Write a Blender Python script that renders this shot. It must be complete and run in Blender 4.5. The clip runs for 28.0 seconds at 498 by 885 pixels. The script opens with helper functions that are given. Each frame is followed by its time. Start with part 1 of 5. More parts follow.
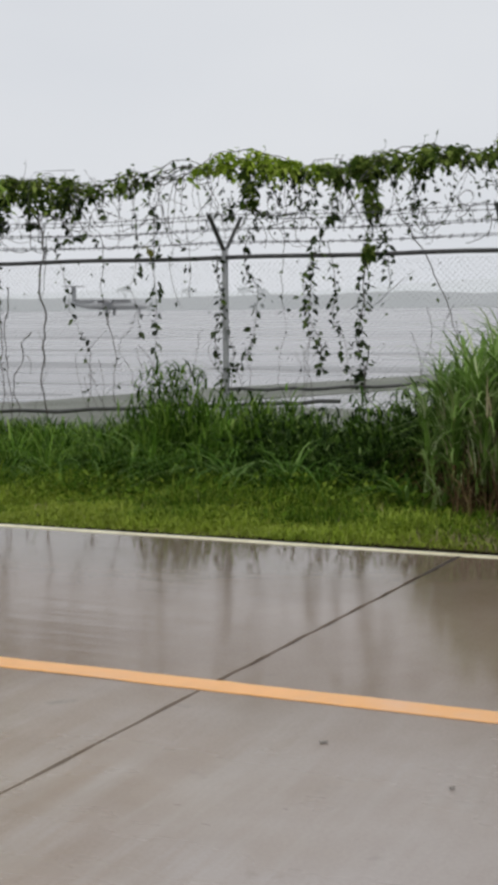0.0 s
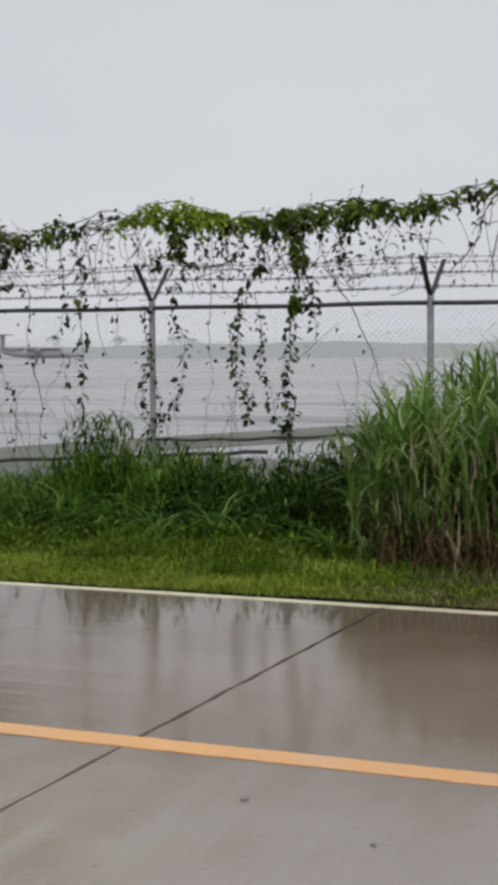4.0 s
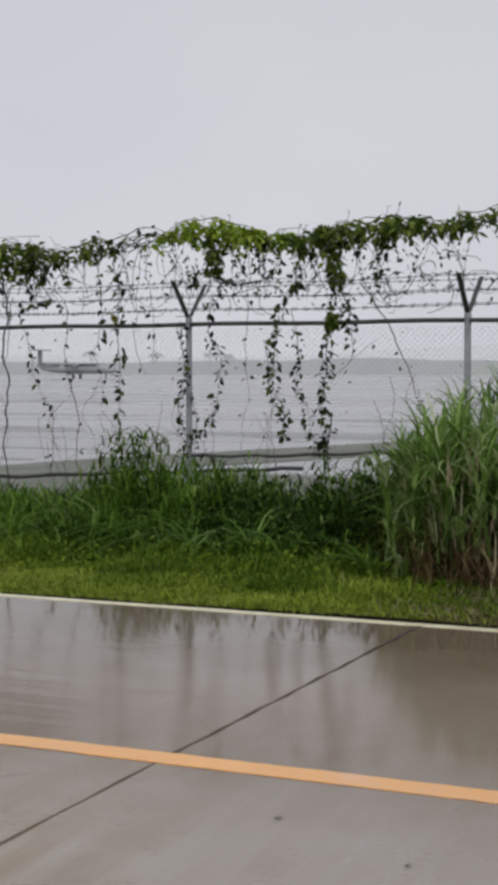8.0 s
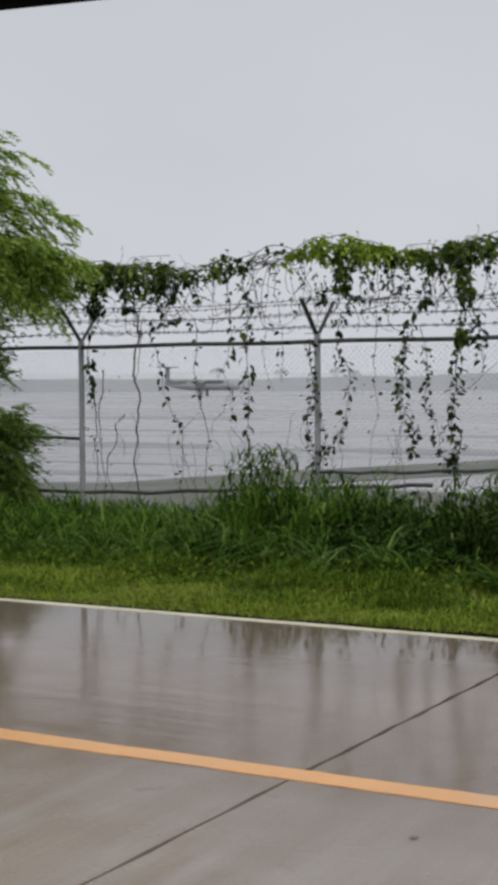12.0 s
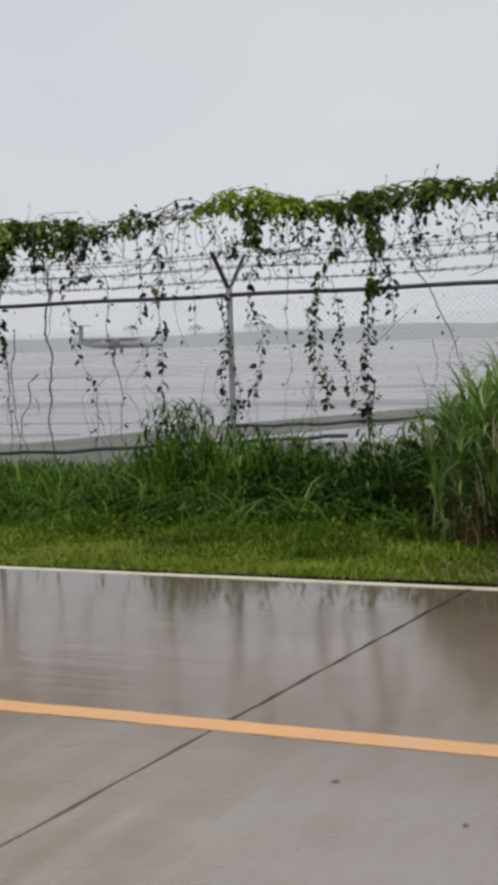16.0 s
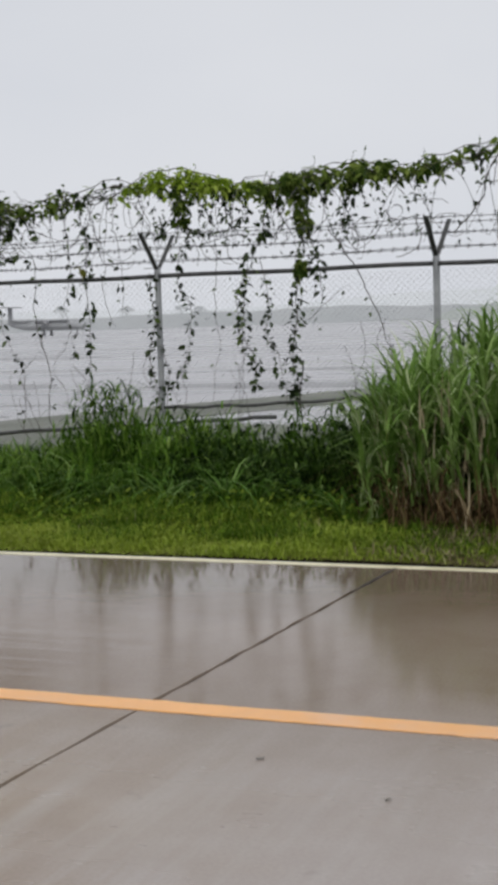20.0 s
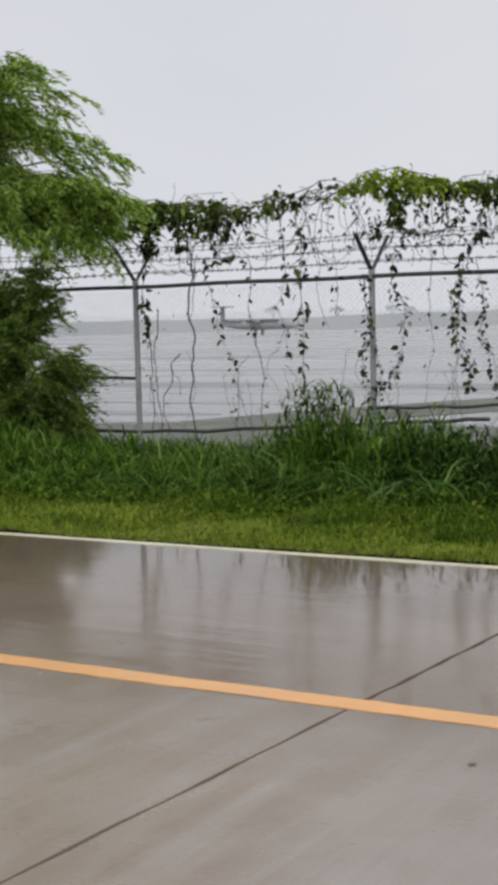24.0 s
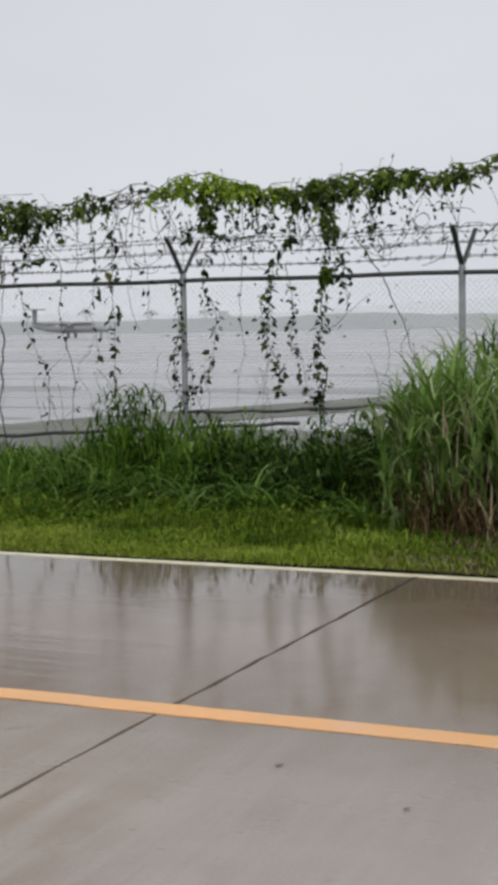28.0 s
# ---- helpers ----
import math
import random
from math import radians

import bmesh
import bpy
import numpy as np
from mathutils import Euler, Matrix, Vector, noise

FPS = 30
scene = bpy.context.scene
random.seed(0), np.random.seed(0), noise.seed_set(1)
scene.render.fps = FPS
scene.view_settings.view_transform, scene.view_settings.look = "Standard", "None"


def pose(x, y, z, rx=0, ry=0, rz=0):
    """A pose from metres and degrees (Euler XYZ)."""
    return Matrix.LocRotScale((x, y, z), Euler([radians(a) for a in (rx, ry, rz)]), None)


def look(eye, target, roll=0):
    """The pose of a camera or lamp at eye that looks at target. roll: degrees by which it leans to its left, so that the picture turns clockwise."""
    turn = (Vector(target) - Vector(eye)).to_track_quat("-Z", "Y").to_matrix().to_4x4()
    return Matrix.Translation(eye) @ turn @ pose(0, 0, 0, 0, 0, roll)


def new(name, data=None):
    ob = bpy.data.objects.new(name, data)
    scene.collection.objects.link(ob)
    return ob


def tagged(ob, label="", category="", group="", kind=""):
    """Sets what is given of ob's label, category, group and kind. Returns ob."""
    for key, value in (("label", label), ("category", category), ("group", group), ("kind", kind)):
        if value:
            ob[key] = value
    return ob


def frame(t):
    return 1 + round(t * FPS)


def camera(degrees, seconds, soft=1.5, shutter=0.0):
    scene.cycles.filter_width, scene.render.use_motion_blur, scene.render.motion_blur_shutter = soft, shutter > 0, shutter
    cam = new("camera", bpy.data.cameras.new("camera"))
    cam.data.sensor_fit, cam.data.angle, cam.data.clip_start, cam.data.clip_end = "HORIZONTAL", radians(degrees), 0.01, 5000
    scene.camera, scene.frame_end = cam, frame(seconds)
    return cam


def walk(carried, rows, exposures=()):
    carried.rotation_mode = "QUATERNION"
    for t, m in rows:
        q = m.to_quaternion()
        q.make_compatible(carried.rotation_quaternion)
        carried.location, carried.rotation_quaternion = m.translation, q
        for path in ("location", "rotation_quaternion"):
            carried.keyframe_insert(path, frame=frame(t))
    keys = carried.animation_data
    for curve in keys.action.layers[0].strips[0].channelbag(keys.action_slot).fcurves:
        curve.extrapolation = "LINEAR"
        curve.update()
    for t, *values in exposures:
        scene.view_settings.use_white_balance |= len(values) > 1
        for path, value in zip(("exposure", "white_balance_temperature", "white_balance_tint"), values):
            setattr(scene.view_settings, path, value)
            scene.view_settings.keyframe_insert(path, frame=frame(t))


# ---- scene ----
# x runs along the fence, y across the road towards it, z up; the camera sits at about eye height in a parked car
cam = camera(20.57, 28.0, soft=4.8)
PATH = [
    (0.0, -0.021, -0.005, 1.493, 84.381, 0.604, 24.005),
    (0.5, -0.021, 0.006, 1.496, 84.959, 0.521, 24.294),
    (1.0, -0.016, 0.019, 1.501, 84.568, 0.206, 23.565),
    (1.5, -0.018, 0.024, 1.502, 83.498, -0.286, 21.610),
    (2.0, -0.014, 0.024, 1.502, 83.750, -0.335, 22.508),
    (2.5, -0.004, 0.027, 1.503, 84.692, -0.098, 21.635),
    (3.0, 0.008, 0.027, 1.503, 85.572, 0.319, 21.418),
    (3.5, 0.002, 0.022, 1.506, 86.105, 0.538, 21.092),
    (5.5, 0.004, 0.019, 1.515, 86.608, -0.490, 21.185),
    (6.0, 0.011, 0.024, 1.521, 86.417, -0.317, 21.538),
    (6.5, 0.000, 0.023, 1.514, 86.684, -0.144, 22.408),
    (7.0, 0.000, 0.022, 1.515, 86.526, 0.027, 21.862),
    (7.5, -0.005, 0.024, 1.513, 86.472, -0.023, 22.280),
    (8.0, -0.001, 0.021, 1.510, 87.083, 0.082, 22.598),
    (8.5, -0.006, 0.022, 1.515, 86.927, -0.153, 22.828),
    (9.0, -0.007, 0.020, 1.517, 87.597, -0.152, 23.556),
    (9.5, -0.011, 0.015, 1.516, 87.663, -0.047, 24.601),
    (10.0, -0.006, 0.016, 1.520, 86.928, 0.206, 24.860),
    (10.5, -0.006, 0.009, 1.517, 87.254, 0.154, 25.683),
    (11.0, -0.005, 0.002, 1.516, 88.152, 0.057, 26.801),
    (11.5, -0.013, -0.004, 1.517, 88.100, 0.348, 27.894),
    (13.5, -0.022, -0.018, 1.512, 86.773, 0.657, 26.831),
    (14.0, -0.022, -0.020, 1.507, 86.706, 1.079, 26.341),
    (14.5, -0.014, -0.014, 1.504, 86.866, 1.255, 25.388),
    (15.0, -0.010, -0.008, 1.505, 86.416, 1.708, 24.760),
    (15.5, -0.005, -0.006, 1.507, 85.906, 1.649, 24.640),
    (16.0, -0.002, -0.006, 1.507, 85.856, 1.917, 24.293),
    (16.5, 0.006, -0.005, 1.508, 86.104, 2.307, 23.527),
    (17.0, 0.012, -0.007, 1.510, 85.988, 2.051, 23.460),
    (17.5, 0.003, -0.008, 1.506, 85.609, 1.473, 23.447),
    (18.0, -0.000, -0.006, 1.505, 84.933, 1.333, 24.145),
    (18.5, 0.002, -0.003, 1.502, 84.913, 1.316, 24.502),
    (19.0, 0.008, -0.004, 1.499, 84.950, 1.678, 22.821),
    (19.5, 0.015, -0.004, 1.494, 84.872, 1.710, 22.303),
    (20.0, 0.021, 0.003, 1.495, 85.031, 1.828, 21.424),
    (20.5, 0.017, -0.003, 1.497, 84.319, 1.741, 22.258),
    (22.5, 0.021, -0.003, 1.497, 85.039, 1.280, 22.084),
    (23.0, 0.012, -0.007, 1.498, 84.956, 0.677, 21.708),
    (23.5, 0.002, -0.013, 1.501, 84.664, 0.856, 24.583),
    (24.0, -0.003, -0.021, 1.497, 85.272, 1.413, 30.151),
    (24.5, -0.000, -0.026, 1.506, 85.278, 1.362, 29.082),
    (25.0, 0.011, -0.024, 1.503, 85.373, 1.340, 26.681),
    (25.5, 0.007, -0.023, 1.503, 85.277, 1.124, 26.331),
    (26.0, 0.010, -0.024, 1.499, 85.593, 1.257, 25.517),
    (26.5, 0.017, -0.018, 1.496, 85.235, 1.304, 24.797),
    (27.0, 0.014, -0.016, 1.499, 84.663, 1.201, 23.603),
    (27.5, 0.017, -0.012, 1.497, 85.045, 1.201, 22.500),
    (28.0, 0.016, -0.008, 1.499, 85.278, 0.929, 22.408),
]
walk(cam, [(t, pose(x, y, z, rx, ry, rz)) for t, x, y, z, rx, ry, rz in PATH],
     exposures=[(0.0, 0.15, 6480, 9), (1.0, 0.10, 6480, 9), (2.0, 0.19, 6480, 9), (3.0, 0.07, 6480, 9), (6.0, -0.05, 6440, 10), (9.0, -0.06, 6420, 11), (11.0, -0.08, 6400, 11),
                (11.5, -0.12, 6400, 11), (14.0, -0.01, 6440, 10), (17.0, 0.02, 6460, 10), (20.0, 0.10, 6440, 10), (24.0, 0.085, 6460, 10), (28.0, 0.09, 6440, 10)])

# ---- light: an even, rainy overcast sky and a very soft weak sun ----
SUN_UP, SUN_ROUND = radians(55), radians(160)
world = bpy.data.worlds.new("overcast")
scene.world = world
world.use_nodes = True
wn, wl = world.node_tree.nodes, world.node_tree.links
wn.clear()
w_out = wn.new("ShaderNodeOutputWorld")
w_bg = wn.new("ShaderNodeBackground")
w_sky = wn.new("ShaderNodeTexSky")
w_sky.sky_type, w_sky.sun_disc = "NISHITA", False
w_sky.sun_elevation, w_sky.sun_rotation = SUN_UP, SUN_ROUND
w_sky.air_density, w_sky.dust_density = 1.0, 6.0
w_grey = wn.new("ShaderNodeHueSaturation")
w_grey.inputs["Saturation"].default_value = 0.25
w_grey.inputs["Value"].default_value = 1.0
w_coord = wn.new("ShaderNodeTexCoord")
w_map = wn.new("ShaderNodeMapping")
w_map.inputs["Scale"].default_value = (1.0, 1.0, 2.2)
w_cloud = wn.new("ShaderNodeTexNoise")
w_cloud.inputs["Scale"].default_value = 2.2
w_cloud.inputs["Detail"].default_value = 4
w_ramp = wn.new("ShaderNodeValToRGB")
w_ramp.color_ramp.elements[0].position, w_ramp.color_ramp.elements[0].color = 0.25, (6.5, 6.7, 7.15, 1)
w_ramp.color_ramp.elements[1].position, w_ramp.color_ramp.elements[1].color = 0.75, (7.25, 7.37, 7.68, 1)
w_mix = wn.new("ShaderNodeMix")
w_mix.data_type = "RGBA"
w_mix.inputs[0].default_value = 0.9
w_bg.inputs["Strength"].default_value = 0.1
wl.new(w_sky.outputs[0], w_grey.inputs["Color"])
wl.new(w_coord.outputs["Generated"], w_map.inputs[0])
wl.new(w_map.outputs[0], w_cloud.inputs["Vector"])
wl.new(w_cloud.outputs["Fac"], w_ramp.inputs[0])
wl.new(w_grey.outputs[0], w_mix.inputs[6])
wl.new(w_ramp.outputs[0], w_mix.inputs[7])
w_sep = wn.new("ShaderNodeSeparateXYZ")
w_low = wn.new("ShaderNodeMapRange")
w_low.inputs[1].default_value, w_low.inputs[2].default_value = 0.0, 0.3
w_low.inputs[3].default_value, w_low.inputs[4].default_value = 1.035, 0.95
w_dim = wn.new("ShaderNodeMath")
w_dim.operation = "MULTIPLY"
w_dim.inputs[1].default_value = 0.1
wl.new(w_coord.outputs["Generated"], w_sep.inputs[0])
wl.new(w_sep.outputs["Z"], w_low.inputs[0])
wl.new(w_low.outputs[0], w_dim.inputs[0])
wl.new(w_dim.outputs[0], w_bg.inputs["Strength"])
wl.new(w_mix.outputs[2], w_bg.inputs["Color"])
wl.new(w_bg.outputs[0], w_out.inputs["Surface"])

sun = new("sun", bpy.data.lights.new("sun", "SUN"))
sun.data.energy, sun.data.angle, sun.data.color = 1.1, radians(30), (1.0, 0.97, 0.93)
sun.matrix_world = look((0, 0, 30), (30 * math.sin(SUN_ROUND) * -1 * 0.57, 30 * math.cos(SUN_ROUND) * -0.57, 30 - 24.5))

# ---- materials ----


class Mat:
    """A node material with a Principled shader and short ways to wire it."""

    def __init__(self, name, rough=0.6, metal=0.0, spec=0.5, whole=False):
        self.whole = whole  # one pattern over all pieces instead of one for each piece
        self.m = bpy.data.materials.new(name)
        self.m.use_nodes = True
        self.n, self.l = self.m.node_tree.nodes, self.m.node_tree.links
        self.b = self.n["Principled BSDF"]
        self.b.inputs["Roughness"].default_value = rough
        self.b.inputs["Metallic"].default_value = metal
        self.b.inputs["Specular IOR Level"].default_value = spec

    def node(self, kind, **values):
        nd = self.n.new(kind)
        for k, v in values.items():
            nd.inputs[k].default_value = v
        return nd

    def coords(self, scale=(1, 1, 1), turn=0.0):
        c = self.n.new("ShaderNodeNewGeometry") if self.whole else self.n.new("ShaderNodeTexCoord")
        m = self.node("ShaderNodeMapping", Scale=scale, Rotation=(0, 0, turn))
        self.l.new(c.outputs["Position" if self.whole else "Object"], m.inputs["Vector"])
        return m.outputs[0]

    def noise(self, scale, detail=4.0, rough=0.55, at=None):
        nd = self.node("ShaderNodeTexNoise", Scale=scale, Detail=detail, Roughness=rough)
        self.l.new(at or self.coords(), nd.inputs["Vector"])
        return nd.outputs["Fac"]

    def ramp(self, fac, stops):
        r = self.n.new("ShaderNodeValToRGB")
        el = r.color_ramp.elements
        while len(el) < len(stops):
            el.new(0.5)
        for e, (p, c) in zip(el, stops):
            e.position = p
            e.color = (*c, 1) if len(c) == 3 else c
        self.l.new(fac, r.inputs[0])
        return r.outputs[0]

    def value(self, fac, lo, hi, a=0.3, b=0.7):
        r = self.n.new("ShaderNodeMapRange")
        r.inputs[1].default_value, r.inputs[2].default_value = a, b
        r.inputs[3].default_value, r.inputs[4].default_value = lo, hi
        self.l.new(fac, r.inputs[0])
        return r.outputs[0]

    def mix(self, fac, a, b, mode="MIX"):
        x = self.n.new("ShaderNodeMix")
        x.data_type, x.blend_type = "RGBA", mode
        for sock, v in ((x.inputs[0], fac), (x.inputs[6], a), (x.inputs[7], b)):
            if isinstance(v, (int, float)):
                sock.default_value = v
            elif isinstance(v, tuple):
                sock.default_value = (*v, 1)
            else:
                self.l.new(v, sock)
        return x.outputs[2]

    def put(self, socket, out):
        self.l.new(out, self.b.inputs[socket])

    def bump(self, height, strength=0.3, distance=0.01, socket="Normal"):
        b = self.node("ShaderNodeBump", Strength=strength, Distance=distance)
        self.l.new(height, b.inputs["Height"])
        self.l.new(b.outputs[0], self.b.inputs[socket])
        return b

    def island(self):
        return self.n.new("ShaderNodeNewGeometry").outputs["Random Per Island"]


def leafy(name, stops, rough=0.5, sheer=0.3, patch=0.0, patch_colour=(0.2, 0.16, 0.06)):
    """Leaf material: colour per leaf, a little light coming through it."""
    k = Mat(name, rough + 0.12, spec=0.06)
    col = k.ramp(k.island(), stops)
    if patch:
        col = k.mix(k.value(k.noise(1.1, 3), 0.0, patch, 0.45, 0.7), col, patch_colour)
    col = k.mix(k.value(k.noise(2.3, 2), 0.0, 0.35), col, k.mix(1.0, col, (0.55, 0.65, 0.5), "MULTIPLY"))
    k.put("Base Color", col)
    t = k.n.new("ShaderNodeBsdfTranslucent")
    k.l.new(col, t.inputs["Color"])
    ms = k.n.new("ShaderNodeMixShader")
    ms.inputs[0].default_value = sheer
    k.l.new(k.b.outputs[0], ms.inputs[1])
    k.l.new(t.outputs[0], ms.inputs[2])
    k.l.new(ms.outputs[0], k.n["Material Output"].inputs["Surface"])
    return k.m


def make_concrete():
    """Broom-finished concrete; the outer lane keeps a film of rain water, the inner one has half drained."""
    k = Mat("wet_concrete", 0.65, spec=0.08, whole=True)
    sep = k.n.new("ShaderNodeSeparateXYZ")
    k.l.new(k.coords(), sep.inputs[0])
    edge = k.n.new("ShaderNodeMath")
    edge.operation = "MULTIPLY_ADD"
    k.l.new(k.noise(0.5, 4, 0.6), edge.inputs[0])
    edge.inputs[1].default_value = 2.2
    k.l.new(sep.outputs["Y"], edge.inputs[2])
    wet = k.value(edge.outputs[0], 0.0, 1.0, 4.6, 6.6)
    brown = k.noise(0.55, 6, 0.65, at=k.coords((1.0, 0.8, 1)))
    broom = k.noise(1.0, 4, 0.62, at=k.coords((6.0, 0.55, 1), -0.12))
    smear = k.noise(1.0, 3, 0.5, at=k.coords((2.2, 0.35, 1), -0.5))
    fine = k.noise(70, 4, 0.7)
    tan = k.ramp(brown, [(0.36, (0.225, 0.155, 0.095)), (0.46, (0.295, 0.225, 0.16)), (0.55, (0.335, 0.28, 0.225)), (0.66, (0.37, 0.33, 0.29))])
    plain = k.ramp(brown, [(0.34, (0.308, 0.258, 0.228)), (0.5, (0.352, 0.308, 0.285)), (0.66, (0.382, 0.346, 0.334))])
    stained = k.n.new("ShaderNodeMath")
    stained.operation = "MULTIPLY_ADD"
    k.l.new(k.noise(0.8, 4, 0.6), stained.inputs[0])
    stained.inputs[1].default_value = 2.4
    k.l.new(sep.outputs["X"], stained.inputs[2])
    dry = k.mix(k.value(stained.outputs[0], 1.0, 0.0, -1.2, 0.1), plain, tan)
    dry = k.mix(k.value(broom, 0.0, 0.42, 0.46, 0.68), dry, (0.45, 0.43, 0.41))
    dry = k.mix(k.value(smear, 0.0, 0.36, 0.50, 0.68), dry, (0.26, 0.21, 0.165))
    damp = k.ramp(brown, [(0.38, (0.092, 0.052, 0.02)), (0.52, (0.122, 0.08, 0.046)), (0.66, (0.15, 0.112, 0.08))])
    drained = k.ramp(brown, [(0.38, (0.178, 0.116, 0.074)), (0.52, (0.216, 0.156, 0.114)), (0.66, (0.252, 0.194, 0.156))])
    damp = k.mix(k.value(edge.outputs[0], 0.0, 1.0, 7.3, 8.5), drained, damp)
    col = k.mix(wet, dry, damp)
    spots = k.value(k.noise(4.5, 2, 0.6), 0.0, 0.4, 0.69, 0.78)
    col = k.mix(spots, col, (0.10, 0.08, 0.06))
    col = k.mix(0.18, col, k.ramp(fine, [(0.3, (0.12, 0.10, 0.08)), (0.7, (0.42, 0.38, 0.34))]))
    k.put("Base Color", col)
    k.b.inputs["Coat Weight"].default_value = 1.0
    k.b.inputs["Coat IOR"].default_value = 1.43
    film = k.noise(0.9, 5, 0.6, at=k.coords((0.7, 1.6, 1)))
    rough_dry = k.value(film, 0.20, 0.42, 0.35, 0.65)
    rough_wet = k.value(film, 0.07, 0.16, 0.35, 0.7)
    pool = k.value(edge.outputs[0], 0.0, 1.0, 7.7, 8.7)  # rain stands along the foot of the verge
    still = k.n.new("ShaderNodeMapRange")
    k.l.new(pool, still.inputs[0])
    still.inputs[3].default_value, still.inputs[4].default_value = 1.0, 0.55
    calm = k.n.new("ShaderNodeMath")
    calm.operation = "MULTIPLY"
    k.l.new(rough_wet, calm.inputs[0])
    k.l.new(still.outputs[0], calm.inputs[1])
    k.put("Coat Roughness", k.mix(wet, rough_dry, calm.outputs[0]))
    gust = k.value(k.noise(0.55, 2, 0.5, at=k.coords((1, 0.8, 1), 0.3)), 0.12, 1.0, 0.50, 0.64)
    wave = k.n.new("ShaderNodeMath")
    wave.operation = "MULTIPLY"
    k.l.new(k.noise(2.6, 3, 0.55, at=k.coords((0.28, 3.6, 1))), wave.inputs[0])
    k.l.new(gust, wave.inputs[1])
    k.bump(wave.outputs[0], 0.27, 0.012, "Coat Normal")
    k.bump(k.noise(1.0, 4, 0.7, at=k.coords((40, 3, 1))), 0.25, 0.002)
    return k.m


def make_paint(name, base, worn, dirt):
    k = Mat(name, 0.5)
    n = k.noise(3.0, 5, 0.65)
    col = k.ramp(n, [(0.3, worn), (0.5, base), (0.75, tuple(min(1, c * 1.12) for c in base))])
    col = k.mix(k.value(k.noise(40, 3, 0.7), 0, 0.35, 0.55, 0.75), col, dirt)
    k.put("Base Color", col)
    k.b.inputs["Coat Weight"].default_value = 0.75
    k.b.inputs["Coat IOR"].default_value = 1.33
    k.b.inputs["Coat Roughness"].default_value = 0.3
    k.bump(k.noise(90, 3), 0.3, 0.002)
    return k.m


def make_soil():
    k = Mat("grassy_soil", 0.95, spec=0.0)
    col = k.ramp(k.noise(1.3, 5), [(0.3, (0.13, 0.15, 0.03)), (0.55, (0.19, 0.205, 0.045)), (0.75, (0.20, 0.17, 0.065))])
    col = k.mix(0.4, col, k.ramp(k.noise(25, 4, 0.7), [(0.3, (0.03, 0.04, 0.01)), (0.7, (0.15, 0.15, 0.05))]))
    sep = k.n.new("ShaderNodeSeparateXYZ")
    k.l.new(k.coords(), sep.inputs[0])
    col = k.mix(k.value(sep.outputs["X"], 0.0, 0.8, -2.6, -1.7), col, (0.115, 0.09, 0.05))
    # soil goes near-black in a narrow strip along the slabs
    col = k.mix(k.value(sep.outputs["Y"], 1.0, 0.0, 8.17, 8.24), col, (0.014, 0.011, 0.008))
    k.put("Base Color", col)
    k.bump(k.noise(18, 5, 0.7), 0.8, 0.03)
    return k.m


def make_airfield():
    """Rain-soaked airfield paving: dark and half dry, with long sheets of standing water."""
    k = Mat("wet_airfield", 0.5, spec=0.32)
    bands = k.noise(0.05, 2, 0.45, at=k.coords((0.35, 1.3, 1), 0.16))
    col = k.ramp(bands, [(0.34, (0.265, 0.26, 0.266)), (0.5, (0.325, 0.32, 0.328)), (0.66, (0.39, 0.385, 0.395))])
    k.put("Base Color", col)
    k.put("Roughness", k.value(k.noise(0.06, 5, 0.55, at=k.coords((0.3, 2.2, 1), 0.16)), 0.22, 0.32, 0.35, 0.65))
    k.bump(k.noise(0.8, 3, at=k.coords((0.45, 2.0, 1))), 0.12, 0.02)
    return k.m


def make_plain(name, a, b, scale, rough=0.5, metal=0.0, bump=0.2, depth=0.002, stretch=(1, 1, 1)):
    k = Mat(name, rough, metal)
    k.put("Base Color", k.ramp(k.noise(scale, 5, 0.6, at=k.coords(stretch)), [(0.3, a), (0.7, b)]))
    k.put("Roughness", k.value(k.noise(scale * 3, 3), max(0.05, rough - 0.12), min(1, rough + 0.12)))
    k.bump(k.noise(scale * 6, 3), bump, depth)
    return k.m


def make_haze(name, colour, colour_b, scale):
    """A far backdrop with rain haze put into its glowing colour."""
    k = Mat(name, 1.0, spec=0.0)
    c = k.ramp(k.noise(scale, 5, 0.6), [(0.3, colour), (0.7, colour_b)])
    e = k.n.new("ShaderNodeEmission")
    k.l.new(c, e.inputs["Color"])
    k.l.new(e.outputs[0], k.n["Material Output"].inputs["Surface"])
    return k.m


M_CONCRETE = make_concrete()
M_ORANGE = make_paint("orange_road_paint", (0.82, 0.415, 0.14), (0.78, 0.45, 0.24), (0.60, 0.30, 0.15))
M_WHITE = make_paint("white_road_paint", (0.75, 0.71, 0.50), (0.52, 0.48, 0.30), (0.33, 0.29, 0.18))
M_SEALANT = make_plain("joint_sealant", (0.004, 0.004, 0.004), (0.014, 0.012, 0.011), 20, 0.9)
M_SEALANT.node_tree.nodes["Principled BSDF"].inputs["Specular IOR Level"].default_value = 0.0
M_SOIL = make_soil()
M_AIRFIELD = make_airfield()
M_GALV = make_plain("galvanised_steel", (0.30, 0.31, 0.32), (0.45, 0.46, 0.47), 9, 0.5, 0.35, 0.15)
M_DARK_STEEL = make_plain("weathered_dark_steel", (0.035, 0.035, 0.036), (0.10, 0.098, 0.095), 14, 0.42, 0.3)
M_ARM = make_plain("weathered_arm_steel", (0.06, 0.06, 0.062), (0.13, 0.13, 0.13), 16, 0.55, 0.4)
M_WIRE = make_plain("wire_steel", (0.20, 0.20, 0.21), (0.34, 0.34, 0.35), 30, 0.45, 0.5)
